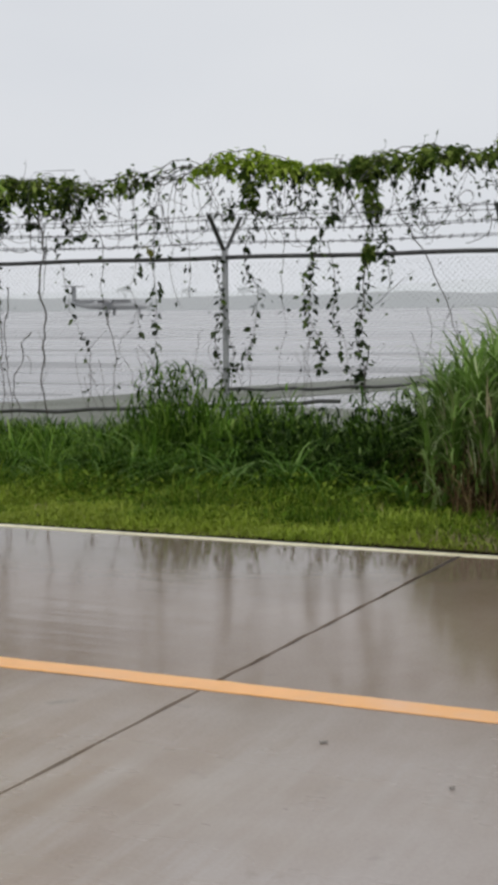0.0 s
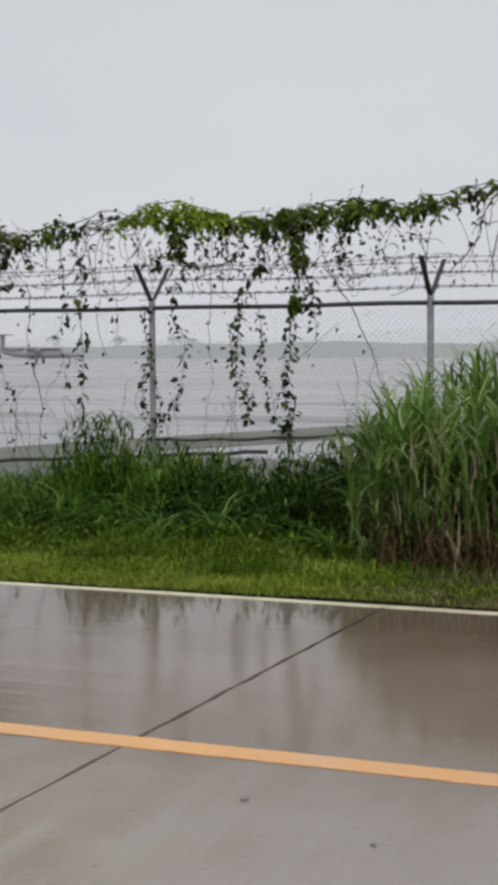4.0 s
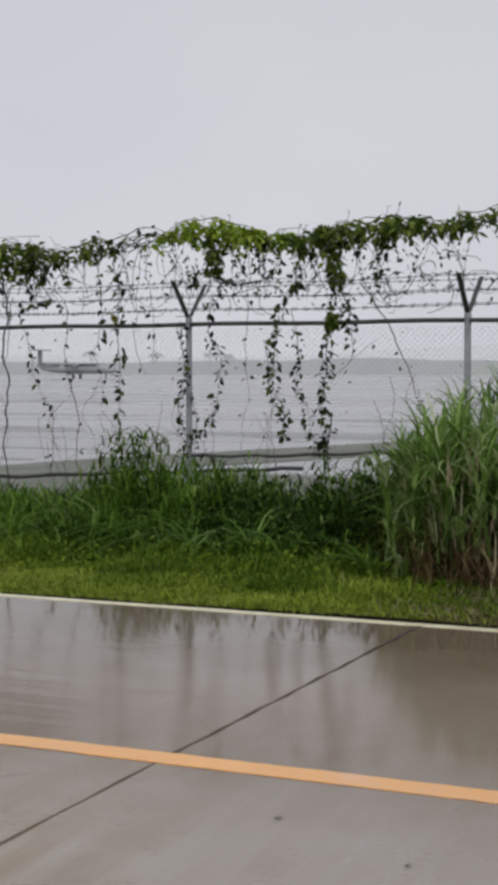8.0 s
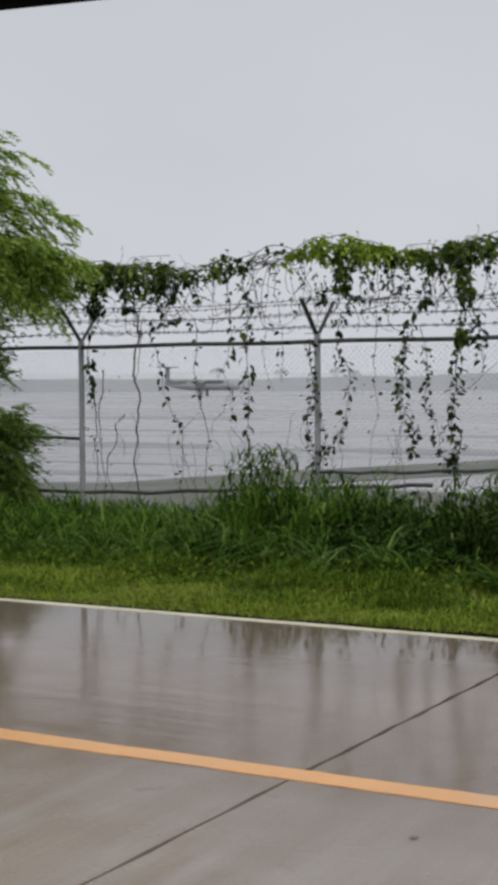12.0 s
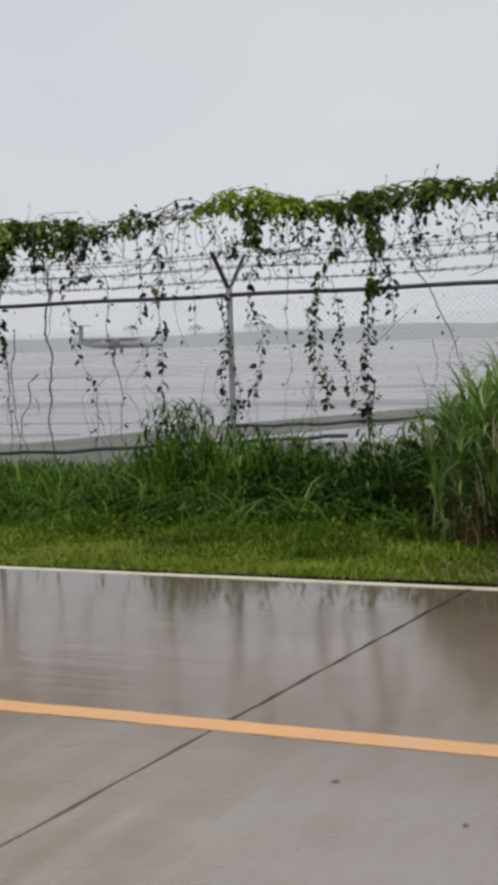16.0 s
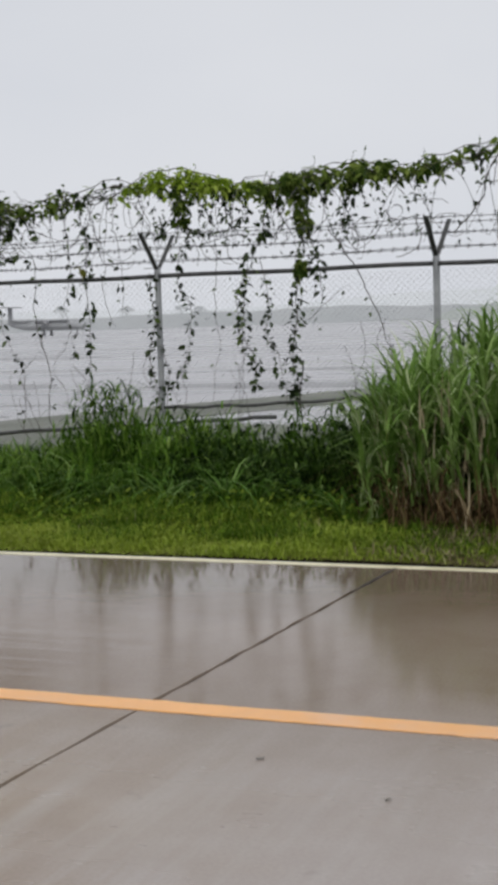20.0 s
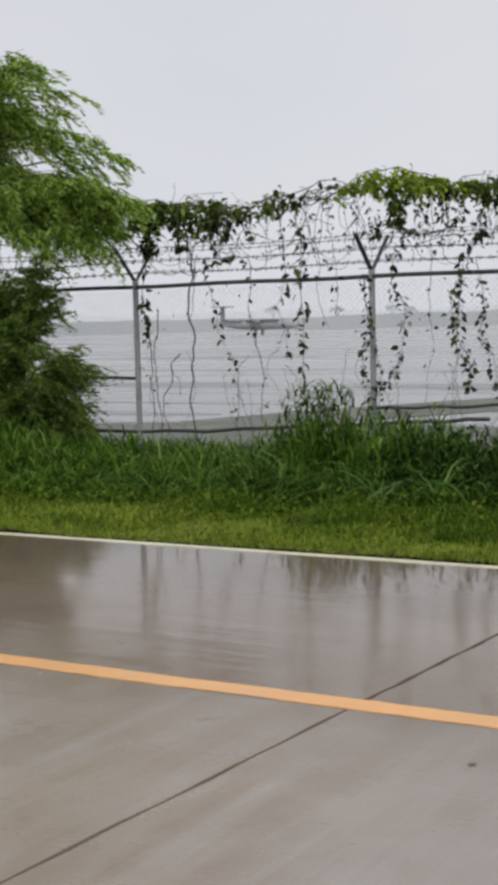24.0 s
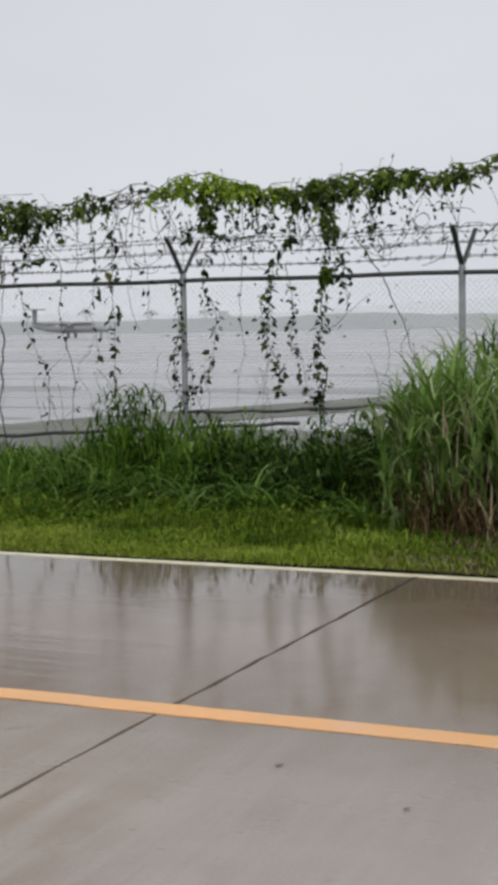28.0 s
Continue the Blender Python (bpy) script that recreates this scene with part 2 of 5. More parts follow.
M_BARB = make_plain("barbed_wire_steel", (0.06, 0.06, 0.062), (0.14, 0.14, 0.14), 30, 0.5, 0.4)
M_STEM = make_plain("vine_stem", (0.03, 0.026, 0.02), (0.08, 0.065, 0.045), 25, 0.8)
M_BARK = make_plain("tree_bark", (0.045, 0.036, 0.026), (0.11, 0.09, 0.068), 12, 0.85, 0.0, 0.6, 0.01, (1, 1, 0.3))
M_VINE_BRIGHT = leafy("vine_leaf_bright", [(0.0, (0.11, 0.18, 0.016)), (0.5, (0.29, 0.40, 0.04)), (1.0, (0.52, 0.62, 0.13))], 0.45, 0.45)
M_VINE = leafy("vine_leaf", [(0.0, (0.035, 0.065, 0.012)), (0.5, (0.11, 0.165, 0.028)), (1.0, (0.29, 0.36, 0.09))], 0.45, 0.4)
# hanging and inner vine leaves: their backlit silhouette tone is put into the colour
M_VINE_SHADED = leafy("vine_leaf_shaded", [(0.0, (0.014, 0.022, 0.010)), (0.6, (0.035, 0.055, 0.018)), (1.0, (0.09, 0.13, 0.03))], 0.5, 0.15)
M_VINE_YELLOW = leafy("vine_leaf_yellowed", [(0.0, (0.13, 0.13, 0.025)), (1.0, (0.26, 0.25, 0.06))], 0.5, 0.3)
M_GRASS = leafy("tall_grass", [(0.0, (0.018, 0.045, 0.004)), (0.5, (0.052, 0.112, 0.010)), (0.85, (0.115, 0.205, 0.024)), (1.0, (0.27, 0.38, 0.09))], 0.45, 0.3)
M_REED = leafy("cane_grass", [(0.0, (0.07, 0.14, 0.02)), (0.5, (0.18, 0.30, 0.062)), (0.85, (0.33, 0.45, 0.155)), (1.0, (0.56, 0.62, 0.37))], 0.45, 0.3)
M_DRY = leafy("dry_cane", [(0.0, (0.045, 0.026, 0.012)), (0.7, (0.145, 0.092, 0.046)), (0.94, (0.22, 0.16, 0.085)), (1.0, (0.50, 0.42, 0.27))], 0.7, 0.15)
M_LAWN = leafy("verge_grass", [(0.0, (0.205, 0.285, 0.028)), (0.6, (0.27, 0.35, 0.042)), (1.0, (0.36, 0.43, 0.085))], 0.5, 0.3, 0.25, (0.22, 0.17, 0.06))
M_WEED = leafy("verge_weed", [(0.0, (0.045, 0.095, 0.007)), (0.6, (0.105, 0.18, 0.015)), (1.0, (0.24, 0.31, 0.045))], 0.5, 0.3)
M_FROND = leafy("feathery_leaf", [(0.0, (0.07, 0.14, 0.018)), (0.45, (0.30, 0.455, 0.066)), (1.0, (0.66, 0.77, 0.26))], 0.5, 0.57)
M_STRAW = leafy("bleached_leaf", [(0.0, (0.26, 0.20, 0.12)), (1.0, (0.52, 0.45, 0.31))], 0.7, 0.2)
M_SHRUB = leafy("shrub_leaf", [(0.0, (0.08, 0.14, 0.027)), (0.6, (0.19, 0.28, 0.06)), (1.0, (0.36, 0.45, 0.14))], 0.5, 0.5)
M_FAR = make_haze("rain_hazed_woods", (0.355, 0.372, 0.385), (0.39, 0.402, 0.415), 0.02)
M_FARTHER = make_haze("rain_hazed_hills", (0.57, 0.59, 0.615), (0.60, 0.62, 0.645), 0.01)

# ---- small building helpers ----
rng = np.random.default_rng(11)
FENCE_Y = 13.23
POSTS = (-15.22, -12.22, -9.215, -6.187, -3.187, -0.187, 2.813)


def thing(name, label, category, group="", kind="", at=(0, 0, 0)):
    ob = new(name)
    ob.empty_display_size = 0.1
    ob.location = at
    return tagged(ob, label, category, group, kind)


def link(name, me, material, parent=None, label="", smooth=False):
    me.materials.append(material)
    ob = new(name, me)
    if smooth:
        me.shade_smooth()
    else:
        me.shade_flat()
    if parent is not None:
        ob.parent = parent
        ob.matrix_parent_inverse = parent.matrix_basis.inverted()
    return tagged(ob, label)


def part(name, bm, material, parent=None, label="", smooth=False):
    me = bpy.data.meshes.new(name)
    bm.to_mesh(me)
    bm.free()
    return link(name, me, material, parent, label, smooth)


def raw(name, verts, quads, material, parent=None, label="", smooth=False):
    me = bpy.data.meshes.new(name)
    verts, quads = np.asarray(verts, np.float32), np.asarray(quads, np.int32)
    me.vertices.add(len(verts))
    me.vertices.foreach_set("co", verts.ravel())
    n, k = quads.shape
    me.loops.add(n * k)
    me.loops.foreach_set("vertex_index", quads.ravel())
    me.polygons.add(n)
    me.polygons.foreach_set("loop_start", np.arange(0, n * k, k, dtype=np.int32))
    me.update(calc_edges=True)
    return link(name, me, material, parent, label, smooth)


def tube(path, radius, sides=6, taper=1.0):
    """Verts and quads of a tube along a path."""
    p = np.asarray(path, float)
    n = len(p)
    d = np.gradient(p, axis=0)
    d /= np.linalg.norm(d, axis=1)[:, None] + 1e-9
    ref = np.where(np.abs(d[:, 2:3]) < 0.9, np.array([[0, 0, 1.0]]), np.array([[1.0, 0, 0]]))
    u = np.cross(d, ref)
    u /= np.linalg.norm(u, axis=1)[:, None] + 1e-9
    w = np.cross(d, u)
    a = np.arange(sides) * 2 * np.pi / sides
    r = radius * np.linspace(1, taper, n)
    v = p[:, None] + r[:, None, None] * (np.cos(a)[None, :, None] * u[:, None] + np.sin(a)[None, :, None] * w[:, None])
    i = np.arange(n - 1)[:, None] * sides
    j = np.arange(sides)[None]
    q = np.stack([i + j, i + (j + 1) % sides, i + sides + (j + 1) % sides, i + sides + j], -1).reshape(-1, 4)
    return v.reshape(-1, 3), q


def merge(pieces):
    vs, qs, o = [], [], 0
    for v, q in pieces:
        vs.append(v)
        qs.append(np.asarray(q) + o)
        o += len(v)
    return np.concatenate(vs), np.concatenate(qs)


def blades(pos, h, w, az, bend, seg=4, droop=0.0):
    """Verts and quads of arching grass blades."""
    n = len(pos)
    u = np.linspace(0, 1, seg + 1)
    side = np.stack([-np.sin(az), np.cos(az), 0 * az], 1)
    ahead = np.stack([np.cos(az), np.sin(az), 0 * az], 1)
    v = np.empty((n, seg + 1, 2, 3))
    for s, k in enumerate(u):
        c = pos + ahead * (h * bend * k ** 2)[:, None]
        c[:, 2] += h * (k - (0.32 + droop) * bend * k ** 3)
        half = (0.5 * w * (1 - k ** 2.2) + 0.0006)[:, None] * side
        v[:, s, 0], v[:, s, 1] = c - half, c + half
    i = (np.arange(n) * (seg + 1) * 2)[:, None] + np.arange(seg)[None] * 2
    q = np.stack([i, i + 1, i + 3, i + 2], -1).reshape(-1, 4)
    return v.reshape(-1, 3), q


def leaves(pos, size, down=0.7, wide=0.55, flat=0.5):
    """Verts and triangles of small pointed leaves, folded along the rib and curled at the tip."""
    n = len(pos)
    az = rng.uniform(0, 2 * np.pi, n)
    el = rng.normal(-down, 0.45, n)
    d = np.stack([np.cos(az) * np.cos(el), np.sin(az) * np.cos(el), np.sin(el)], 1)
    s = np.cross(d, rng.normal(0, flat, (n, 3)) + [0, 0, 1.0])
    s /= np.linalg.norm(s, axis=1)[:, None] + 1e-9
    up = np.cross(s, d)
    L = (size * rng.uniform(0.55, 1.35, n))[:, None]
    curl = rng.uniform(0.02, 0.3, n)[:, None]
    W = wide * rng.uniform(0.75, 1.2, n)[:, None] * L
    mid = pos + d * L * 0.5 - up * L * 0.07
    tip = pos + d * L - up * L * curl
    l1, r1 = (pos + d * L * 0.2 + s * W * k * 0.46 + up * L * 0.04 for k in (1, -1))
    l2, r2 = (pos + d * L * 0.58 + s * W * k * 0.42 + up * L * (0.05 - curl * 0.3) for k in (1, -1))
    v = np.stack([pos, l1, l2, mid, tip, r1, r2], 1).reshape(-1, 3)
    i = np.arange(n)[:, None, None] * 7
    q = (i + np.array([[0, 1, 3], [1, 2, 3], [2, 4, 3], [0, 3, 5], [5, 3, 6], [6, 3, 4]])[None]).reshape(-1, 3)
    return v, q


def box(bm, x0, x1, y0, y1, z0, z1, bevel=0.0):
    m = Matrix.Translation(((x0 + x1) / 2, (y0 + y1) / 2, (z0 + z1) / 2)) @ Matrix.Diagonal((x1 - x0, y1 - y0, z1 - z0, 1))
    made = bmesh.ops.create_cube(bm, size=1, matrix=m)
    if bevel:
        es = {e for v in made["verts"] for e in v.link_edges}
        bmesh.ops.bevel(bm, geom=list(es), offset=bevel, segments=2, affect="EDGES", profile=0.5)


# ---- the ground: one sheet from the verge to the horizon ----
def verge_height(x, y):
    """The verge rises a hand's width off the road and rolls a little."""
    up = np.clip((y - 8.1) / 1.2, 0, 1) * 0.03
    roll = 0.025 * np.sin(x * 1.3 + y * 0.7) + 0.02 * np.sin(x * 2.9 - y * 1.9)
    return -0.02 + up + roll * np.clip((y - 8.1) / 0.8, 0, 1) * np.clip((13.9 - y) / 1.5, 0, 1)


def grid(xs, ys, height):
    X, Y = np.meshgrid(xs, ys)
    Z = height(X, Y)
    v = np.stack([X, Y, Z], -1).reshape(-1, 3)
    nx, ny = len(xs), len(ys)
    i = (np.arange(ny - 1)[:, None] * nx + np.arange(nx - 1)[None]).reshape(-1)
    return v, np.stack([i, i + 1, i + nx + 1, i + nx], 1)


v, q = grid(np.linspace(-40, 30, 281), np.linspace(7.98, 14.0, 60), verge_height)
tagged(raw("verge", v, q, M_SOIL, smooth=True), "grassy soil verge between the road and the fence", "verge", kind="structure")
far_y = np.concatenate([np.linspace(14.0, 60, 30), np.geomspace(64, 2500, 30)])
far_x = np.concatenate([-np.geomspace(2500, 45, 30), np.linspace(-40, 30, 36), np.geomspace(35, 2500, 30)])
v, q = grid(far_x, far_y, lambda x, y: -0.03 + 0 * x)
tagged(raw("ground", v, q, M_AIRFIELD, smooth=True), "rain-soaked grey airfield paving with standing water", "ground", kind="structure")
v, q = grid(np.linspace(-2500, 2500, 12), np.linspace(-2500, -9.5, 10), lambda x, y: -0.06 + 0 * x)
tagged(raw("ground_behind", v, q, M_SOIL), "grassy land behind the road", "ground", kind="structure")
for nm, x0, x1 in (("ground_west", -2500, -40), ("ground_east", 30, 2500)):
    v, q = grid(np.linspace(x0, x1, 12), np.linspace(7.98, 14.0, 6), lambda x, y: -0.03 + 0 * x)
    tagged(raw(nm, v, q, M_SOIL), "grassy land beside the road", "ground", kind="structure")

# ---- the airfield beyond the fence ----
def flat_patch(name, cx, cy, lx, ly, z, material, label, category, seed, turn=0.0):
    """A thin irregular sheet (water or paving) lying on the airfield."""
    r = np.random.default_rng(seed)
    n = 72
    a = np.linspace(0, 2 * np.pi, n, endpoint=False)
    ph = r.uniform(0, 6.3, 5)
    k = 1 + sum(0.16 / (i + 1) * np.sin((i + 2) * a + ph[i]) for i in range(5))
    x, y = lx * np.cos(a) * k, ly * np.sin(a) * k
    c, s = math.cos(turn), math.sin(turn)
    pts = [(cx + c * px - s * py, cy + s * px + c * py) for px, py in zip(x, y)]
    bm = bmesh.new()
    top = [bm.verts.new((px, py, z)) for px, py in pts]
    low = [bm.verts.new((px, py, -0.03)) for px, py in pts]
    bm.faces.new(top)
    for i in range(n):
        bm.faces.new((low[i], low[(i + 1) % n], top[(i + 1) % n], top[i]))
    return tagged(part(name, bm, material), label, category, kind="structure")


def make_water():
    k = Mat("standing_water", 0.2, spec=0.42)
    k.b.inputs["Base Color"].default_value = (0.21, 0.21, 0.215, 1)
    k.b.inputs["IOR"].default_value = 1.33
    k.bump(k.noise(2.0, 3, at=k.coords((0.6, 2.0, 1))), 0.05, 0.02)
    return k.m


M_WATER = make_water()
M_STRIP = make_plain("worn_airfield_grass", (0.105, 0.115, 0.088), (0.20, 0.205, 0.18), 0.8, 0.9)
M_TARMAC = make_plain("dark_wet_tarmac", (0.24, 0.24, 0.246), (0.30, 0.30, 0.307), 0.25, 0.5, 0, 0.3, 0.01, (0.3, 2, 1))
for i, (cx, cy, lx, ly, turn) in enumerate(((-14.5, 28.6, 5, 0.6, 0.05), (-24, 40, 12, 1.3, 0.2), (-7, 38, 6, 0.9, 0.05), (-14.2, 19.6, 2.0, 0.35, 0.0))):
    flat_patch("puddle", cx, cy, lx, ly, -0.026, M_WATER, "long shallow rain puddle on the grey airfield paving", "puddle", 40 + i, turn)
for i, (cx, cy, lx, ly, turn) in enumerate(((-15.2, 21.2, 1.9, 0.5, -0.12), (-16.6, 24.4, 3.2, 0.22, -0.05), (-21.8, 32.6, 4.2, 1.3, -0.04), (-11.2, 31.6, 4.0, 1.3, 0.1), (-30, 44.6, 8, 0.5, -0.1), (-40, 64, 7, 2.4, -0.15), (-11, 42, 6, 0.9, 0.05))):
    flat_patch("tarmac_band", cx, cy, lx, ly, -0.022, M_TARMAC, "dark strip of wet tarmac crossing the airfield", "tarmac", 60 + i, turn)
flat_patch("grass_strip", -9.6, 23.6, 8.0, 1.25, -0.014, M_STRIP, "worn short grass strip running out across the airfield", "grass", 80, 1.21)
flat_patch("mud_strip", -5.0, 16.9, 11.0, 2.3, -0.018, M_STRIP, "muddy grass strip at the back of the fence", "grass", 81, 0.05)

# low woods and a farther rise, the rain's paling held in their glowing colours
def skyline(name, y, z0, heights, material, label, x0, x1, n, depth):
    xs = np.linspace(x0, x1, n)
    hs = heights(xs)
    v = np.concatenate([np.stack([xs, 0 * xs + y, 0 * xs + z0], 1), np.stack([xs, 0 * xs + y, hs], 1),
                        np.stack([xs, 0 * xs + y + depth, hs], 1), np.stack([xs, 0 * xs + y + depth, 0 * xs + z0], 1)])
    i = np.arange(n - 1)
    q = np.concatenate([np.stack([i + a * n, i + 1 + a * n, i + 1 + (a + 1) * n, i + (a + 1) * n], 1) for a in range(3)])
    return tagged(raw(name, v, q, material), label, "backdrop", kind="structure")


def woods(x):
    r = np.random.default_rng(5)
    h = 9.6 + 0.5 * np.sin(x / 61 + 0.4) + 0.35 * np.sin(x / 23 + 1) + 0.25 * np.sin(x / 9.1) + 0.2 * np.sin(x / 3.3) + r.normal(0, 0.12, len(x))
    for c, w, a in ((-640, 14, 1.0), (-395, 5, 0.8), (-300, 30, 1.0)):
        h = h + a * np.exp(-((x - c) / w) ** 2) * (1 + 0.35 * np.sin(x * 0.9))
    return h


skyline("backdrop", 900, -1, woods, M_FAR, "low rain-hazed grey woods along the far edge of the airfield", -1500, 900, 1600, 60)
skyline("backdrop_hills", 1500, -1, lambda x: 26 + 5 * np.sin(x / 210 + 2.2) + 3 * np.sin(x / 77), M_FARTHER, "faint far rise with rain haze in its colour", -2400, 1600, 300, 80)

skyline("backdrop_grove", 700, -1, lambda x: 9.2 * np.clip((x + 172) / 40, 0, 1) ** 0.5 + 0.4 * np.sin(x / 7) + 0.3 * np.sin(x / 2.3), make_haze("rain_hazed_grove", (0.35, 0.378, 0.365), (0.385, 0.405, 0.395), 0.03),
        "nearer green woods with rain haze in their colour", -171, 500, 500, 40)


def far_tree(x, y, high, wide, seed):
    """A spreading tree far off, standing above the woods and glowing in their haze colour."""
    r = np.random.default_rng(seed)
    ob = thing("far_tree", "haze-coloured spreading tree rising above the far woods", "tree", "far trees", at=(0, 0, 0))
    v, q = tube([(x, y, -0.5), (x + 0.3, y, high * 0.45), (x, y, high * 0.7)], 0.55, 6, 0.7)
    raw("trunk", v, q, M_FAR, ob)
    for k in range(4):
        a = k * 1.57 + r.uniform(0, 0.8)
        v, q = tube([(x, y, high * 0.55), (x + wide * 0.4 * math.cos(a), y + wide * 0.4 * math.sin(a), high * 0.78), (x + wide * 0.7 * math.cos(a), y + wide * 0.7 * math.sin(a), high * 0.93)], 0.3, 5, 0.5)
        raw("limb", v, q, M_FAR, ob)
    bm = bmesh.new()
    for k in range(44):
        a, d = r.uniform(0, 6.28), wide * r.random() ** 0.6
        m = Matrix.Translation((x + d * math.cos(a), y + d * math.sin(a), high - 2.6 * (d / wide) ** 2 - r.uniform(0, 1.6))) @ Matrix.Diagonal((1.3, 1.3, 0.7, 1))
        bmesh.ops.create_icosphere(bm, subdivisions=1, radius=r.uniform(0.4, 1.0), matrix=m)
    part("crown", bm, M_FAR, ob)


far_tree(-493.0, 885, 17.6, 6.2, 91)
far_tree(-441.0, 885, 16.4, 5.4, 92)
far_tree(-398.0, 885, 15.8, 6.0, 93)
far_tree(-386.0, 890, 14.6, 5.0, 94)

# ---- road: concrete slabs, joints, painted lines ----
road = new("road")
tagged(road, "wet grey concrete road with dark slab joints", "road", kind="structure")
bm = bmesh.new()
box(bm, -62, 58, -9.5, 7.978, -0.3, -0.012)
part("road_bed", bm, M_SEALANT, road, "dark joint filler between the slabs")
ROWS = ((-9.4, -5.2), (-5.192, -1.0), (-0.992, 4.720), (4.734, 7.978))
SKEW, JOINT_X, SLAB = 0.054, -2.338, 5.0


def slab_mesh(y0, y1):
    """A bevelled slab with a slightly chipped far end."""
    bm = bmesh.new()
    g = 0.009 if y0 < 4 else 0.012
    pts = []
    for x0, sgn in ((g, 1), (SLAB - g, -1)):
        row = []
        for k in range(25):
            y = y0 + (y1 - y0) * k / 24
            wob = 0.0045 * math.sin(k * 2.3 + x0) * sgn + 0.002 * math.sin(k * 5.1)
            row.append((x0 + SKEW * (y - 5) + wob, y))
        pts.append(row)
    loop = pts[0] + pts[1][::-1]
    loop = [(px, py) for px, py in loop][::-1]
    top = [bm.verts.new((px, py, 0.0)) for px, py in loop]
    bm.faces.new(top)
    cx, cy = SLAB / 2 + SKEW * ((y0 + y1) / 2 - 5), (y0 + y1) / 2
    low = [bm.verts.new((px + (0.004 if px < cx else -0.004) * -1, py + (0.003 if py < cy else -0.003) * -1, -0.02)) for px, py in loop]
    n = len(loop)
    for i in range(n):
        bm.faces.new((low[i], low[(i + 1) % n], top[(i + 1) % n], top[i]))
    bmesh.ops.recalc_face_normals(bm, faces=bm.faces)
    me = bpy.data.meshes.new("slab")
    bm.to_mesh(me)
    bm.free()
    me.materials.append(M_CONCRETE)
    return me


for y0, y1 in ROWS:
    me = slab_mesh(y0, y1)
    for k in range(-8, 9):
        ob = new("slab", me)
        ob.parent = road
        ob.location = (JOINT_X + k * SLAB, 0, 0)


def painted_line(name, y, width, material, label, seed, x0=-45, x1=40, step=0.05):
    """Road paint a few millimetres thick with slightly ragged edges."""
    r = np.random.default_rng(seed)
    xs = np.arange(x0, x1, step)
    n = len(xs)
    smooth = lambda s: np.convolve(r.normal(0, s, n + 8), np.ones(9) / 9, "valid")
    a, b = y - width / 2 + smooth(0.008) + r.normal(0, 0.0012, n), y + width / 2 + smooth(0.008) + r.normal(0, 0.0012, n)
    z = np.full(n, 0.0045)
    v = np.concatenate([np.stack([xs, a - 0.002, 0 * z], 1), np.stack([xs, a, z], 1), np.stack([xs, b, z], 1), np.stack([xs, b + 0.002, 0 * z], 1)])
    i = np.arange(n - 1)
    q = np.concatenate([np.stack([i + k * n, i + 1 + k * n, i + 1 + (k + 1) * n, i + (k + 1) * n], 1) for k in range(3)])
    return tagged(raw(name, v, q, material), label, "road marking", kind="structure")


painted_line("road_line_orange", 4.796, 0.13, M_ORANGE, "worn orange line painted along the wet concrete", 3)
painted_line("road_line_white", 7.931, 0.064, M_WHITE, "worn white edge line beside the grass verge", 4)

M_JOINT_END = make_plain("dark_joint_end", (0.016, 0.012, 0.009), (0.04, 0.03, 0.021), 6, 0.6)
for k in range(-3, 3):
    # near-black strip added over each joint's last stretch beside the verge, carrying its dark line
    ys = np.linspace(7.12, 7.89, 24)
    xs = JOINT_X + k * SLAB + SKEW * (ys - 5)
    half = 0.013 * np.clip((ys - 7.08) / 0.3, 0.25, 1) * (1 + 0.25 * np.sin(ys * 31 + k))
    v = np.concatenate([np.stack([xs - half, ys, 0 * ys + 0.0006], 1), np.stack([xs, ys, 0 * ys + 0.004], 1), np.stack([xs + half, ys, 0 * ys + 0.0006], 1)])
    i = np.arange(23)
    q = np.concatenate([np.stack([i + 24 * a, i + 24 * (a + 1), i + 1 + 24 * (a + 1), i + 1 + 24 * a], 1) for a in range(2)])
    raw("joint_end", v, q, M_JOINT_END, road, "near-black strip carrying on the end of a slab joint")


def road_spot(x, y, size, turn, seed):
    """A dark stain on the concrete, built as a thin leaf-shaped patch."""
    r = np.random.default_rng(seed)
    u = np.linspace(-1, 1, 9)
    half = size * 0.34 * np.sqrt(np.clip(1 - u ** 2, 0, 1)) * (1 + 0.15 * np.sin(u * 7))
    c, s = math.cos(turn), math.sin(turn)
    rows = []
    for k, side in enumerate((-1, 0, 1)):
        lx, ly = u * size * 0.5, half * side
        lz = 0.0025 + 0.002 * (side != 0) + 0.002 * u ** 2 + r.uniform(0, 0.001, 9)
        rows.append(np.stack([x + c * lx - s * ly, y + s * lx + c * ly, lz], 1))
    i = np.arange(8)
    q = np.concatenate([np.stack([i + 9 * k, i + 1 + 9 * k, i + 10 + 9 * k, i + 9 + 9 * k], 1) for k in range(2)])
    tagged(raw("road_spot", np.concatenate(rows), q, M_ROAD_SPOT, smooth=True), "small dark stain on the road", "leaf", "leaves on the road")


M_ROAD_SPOT = make_plain("dark_road_stain", (0.17, 0.15, 0.125), (0.24, 0.21, 0.18), 30, 0.5)
for k, (x, y, d, a) in enumerate(((-1.67, 4.29, 0.034, 0.9), (-1.14, 4.02, 0.026, 1.2))):
    road_spot(x, y, d, a, 500 + k)

# ---- fence ----
fence = thing("chain_link_fence", "galvanised chain-link fence topped with barbed wire on Y-shaped arms", "fence")
RAIL_Z = 2.016


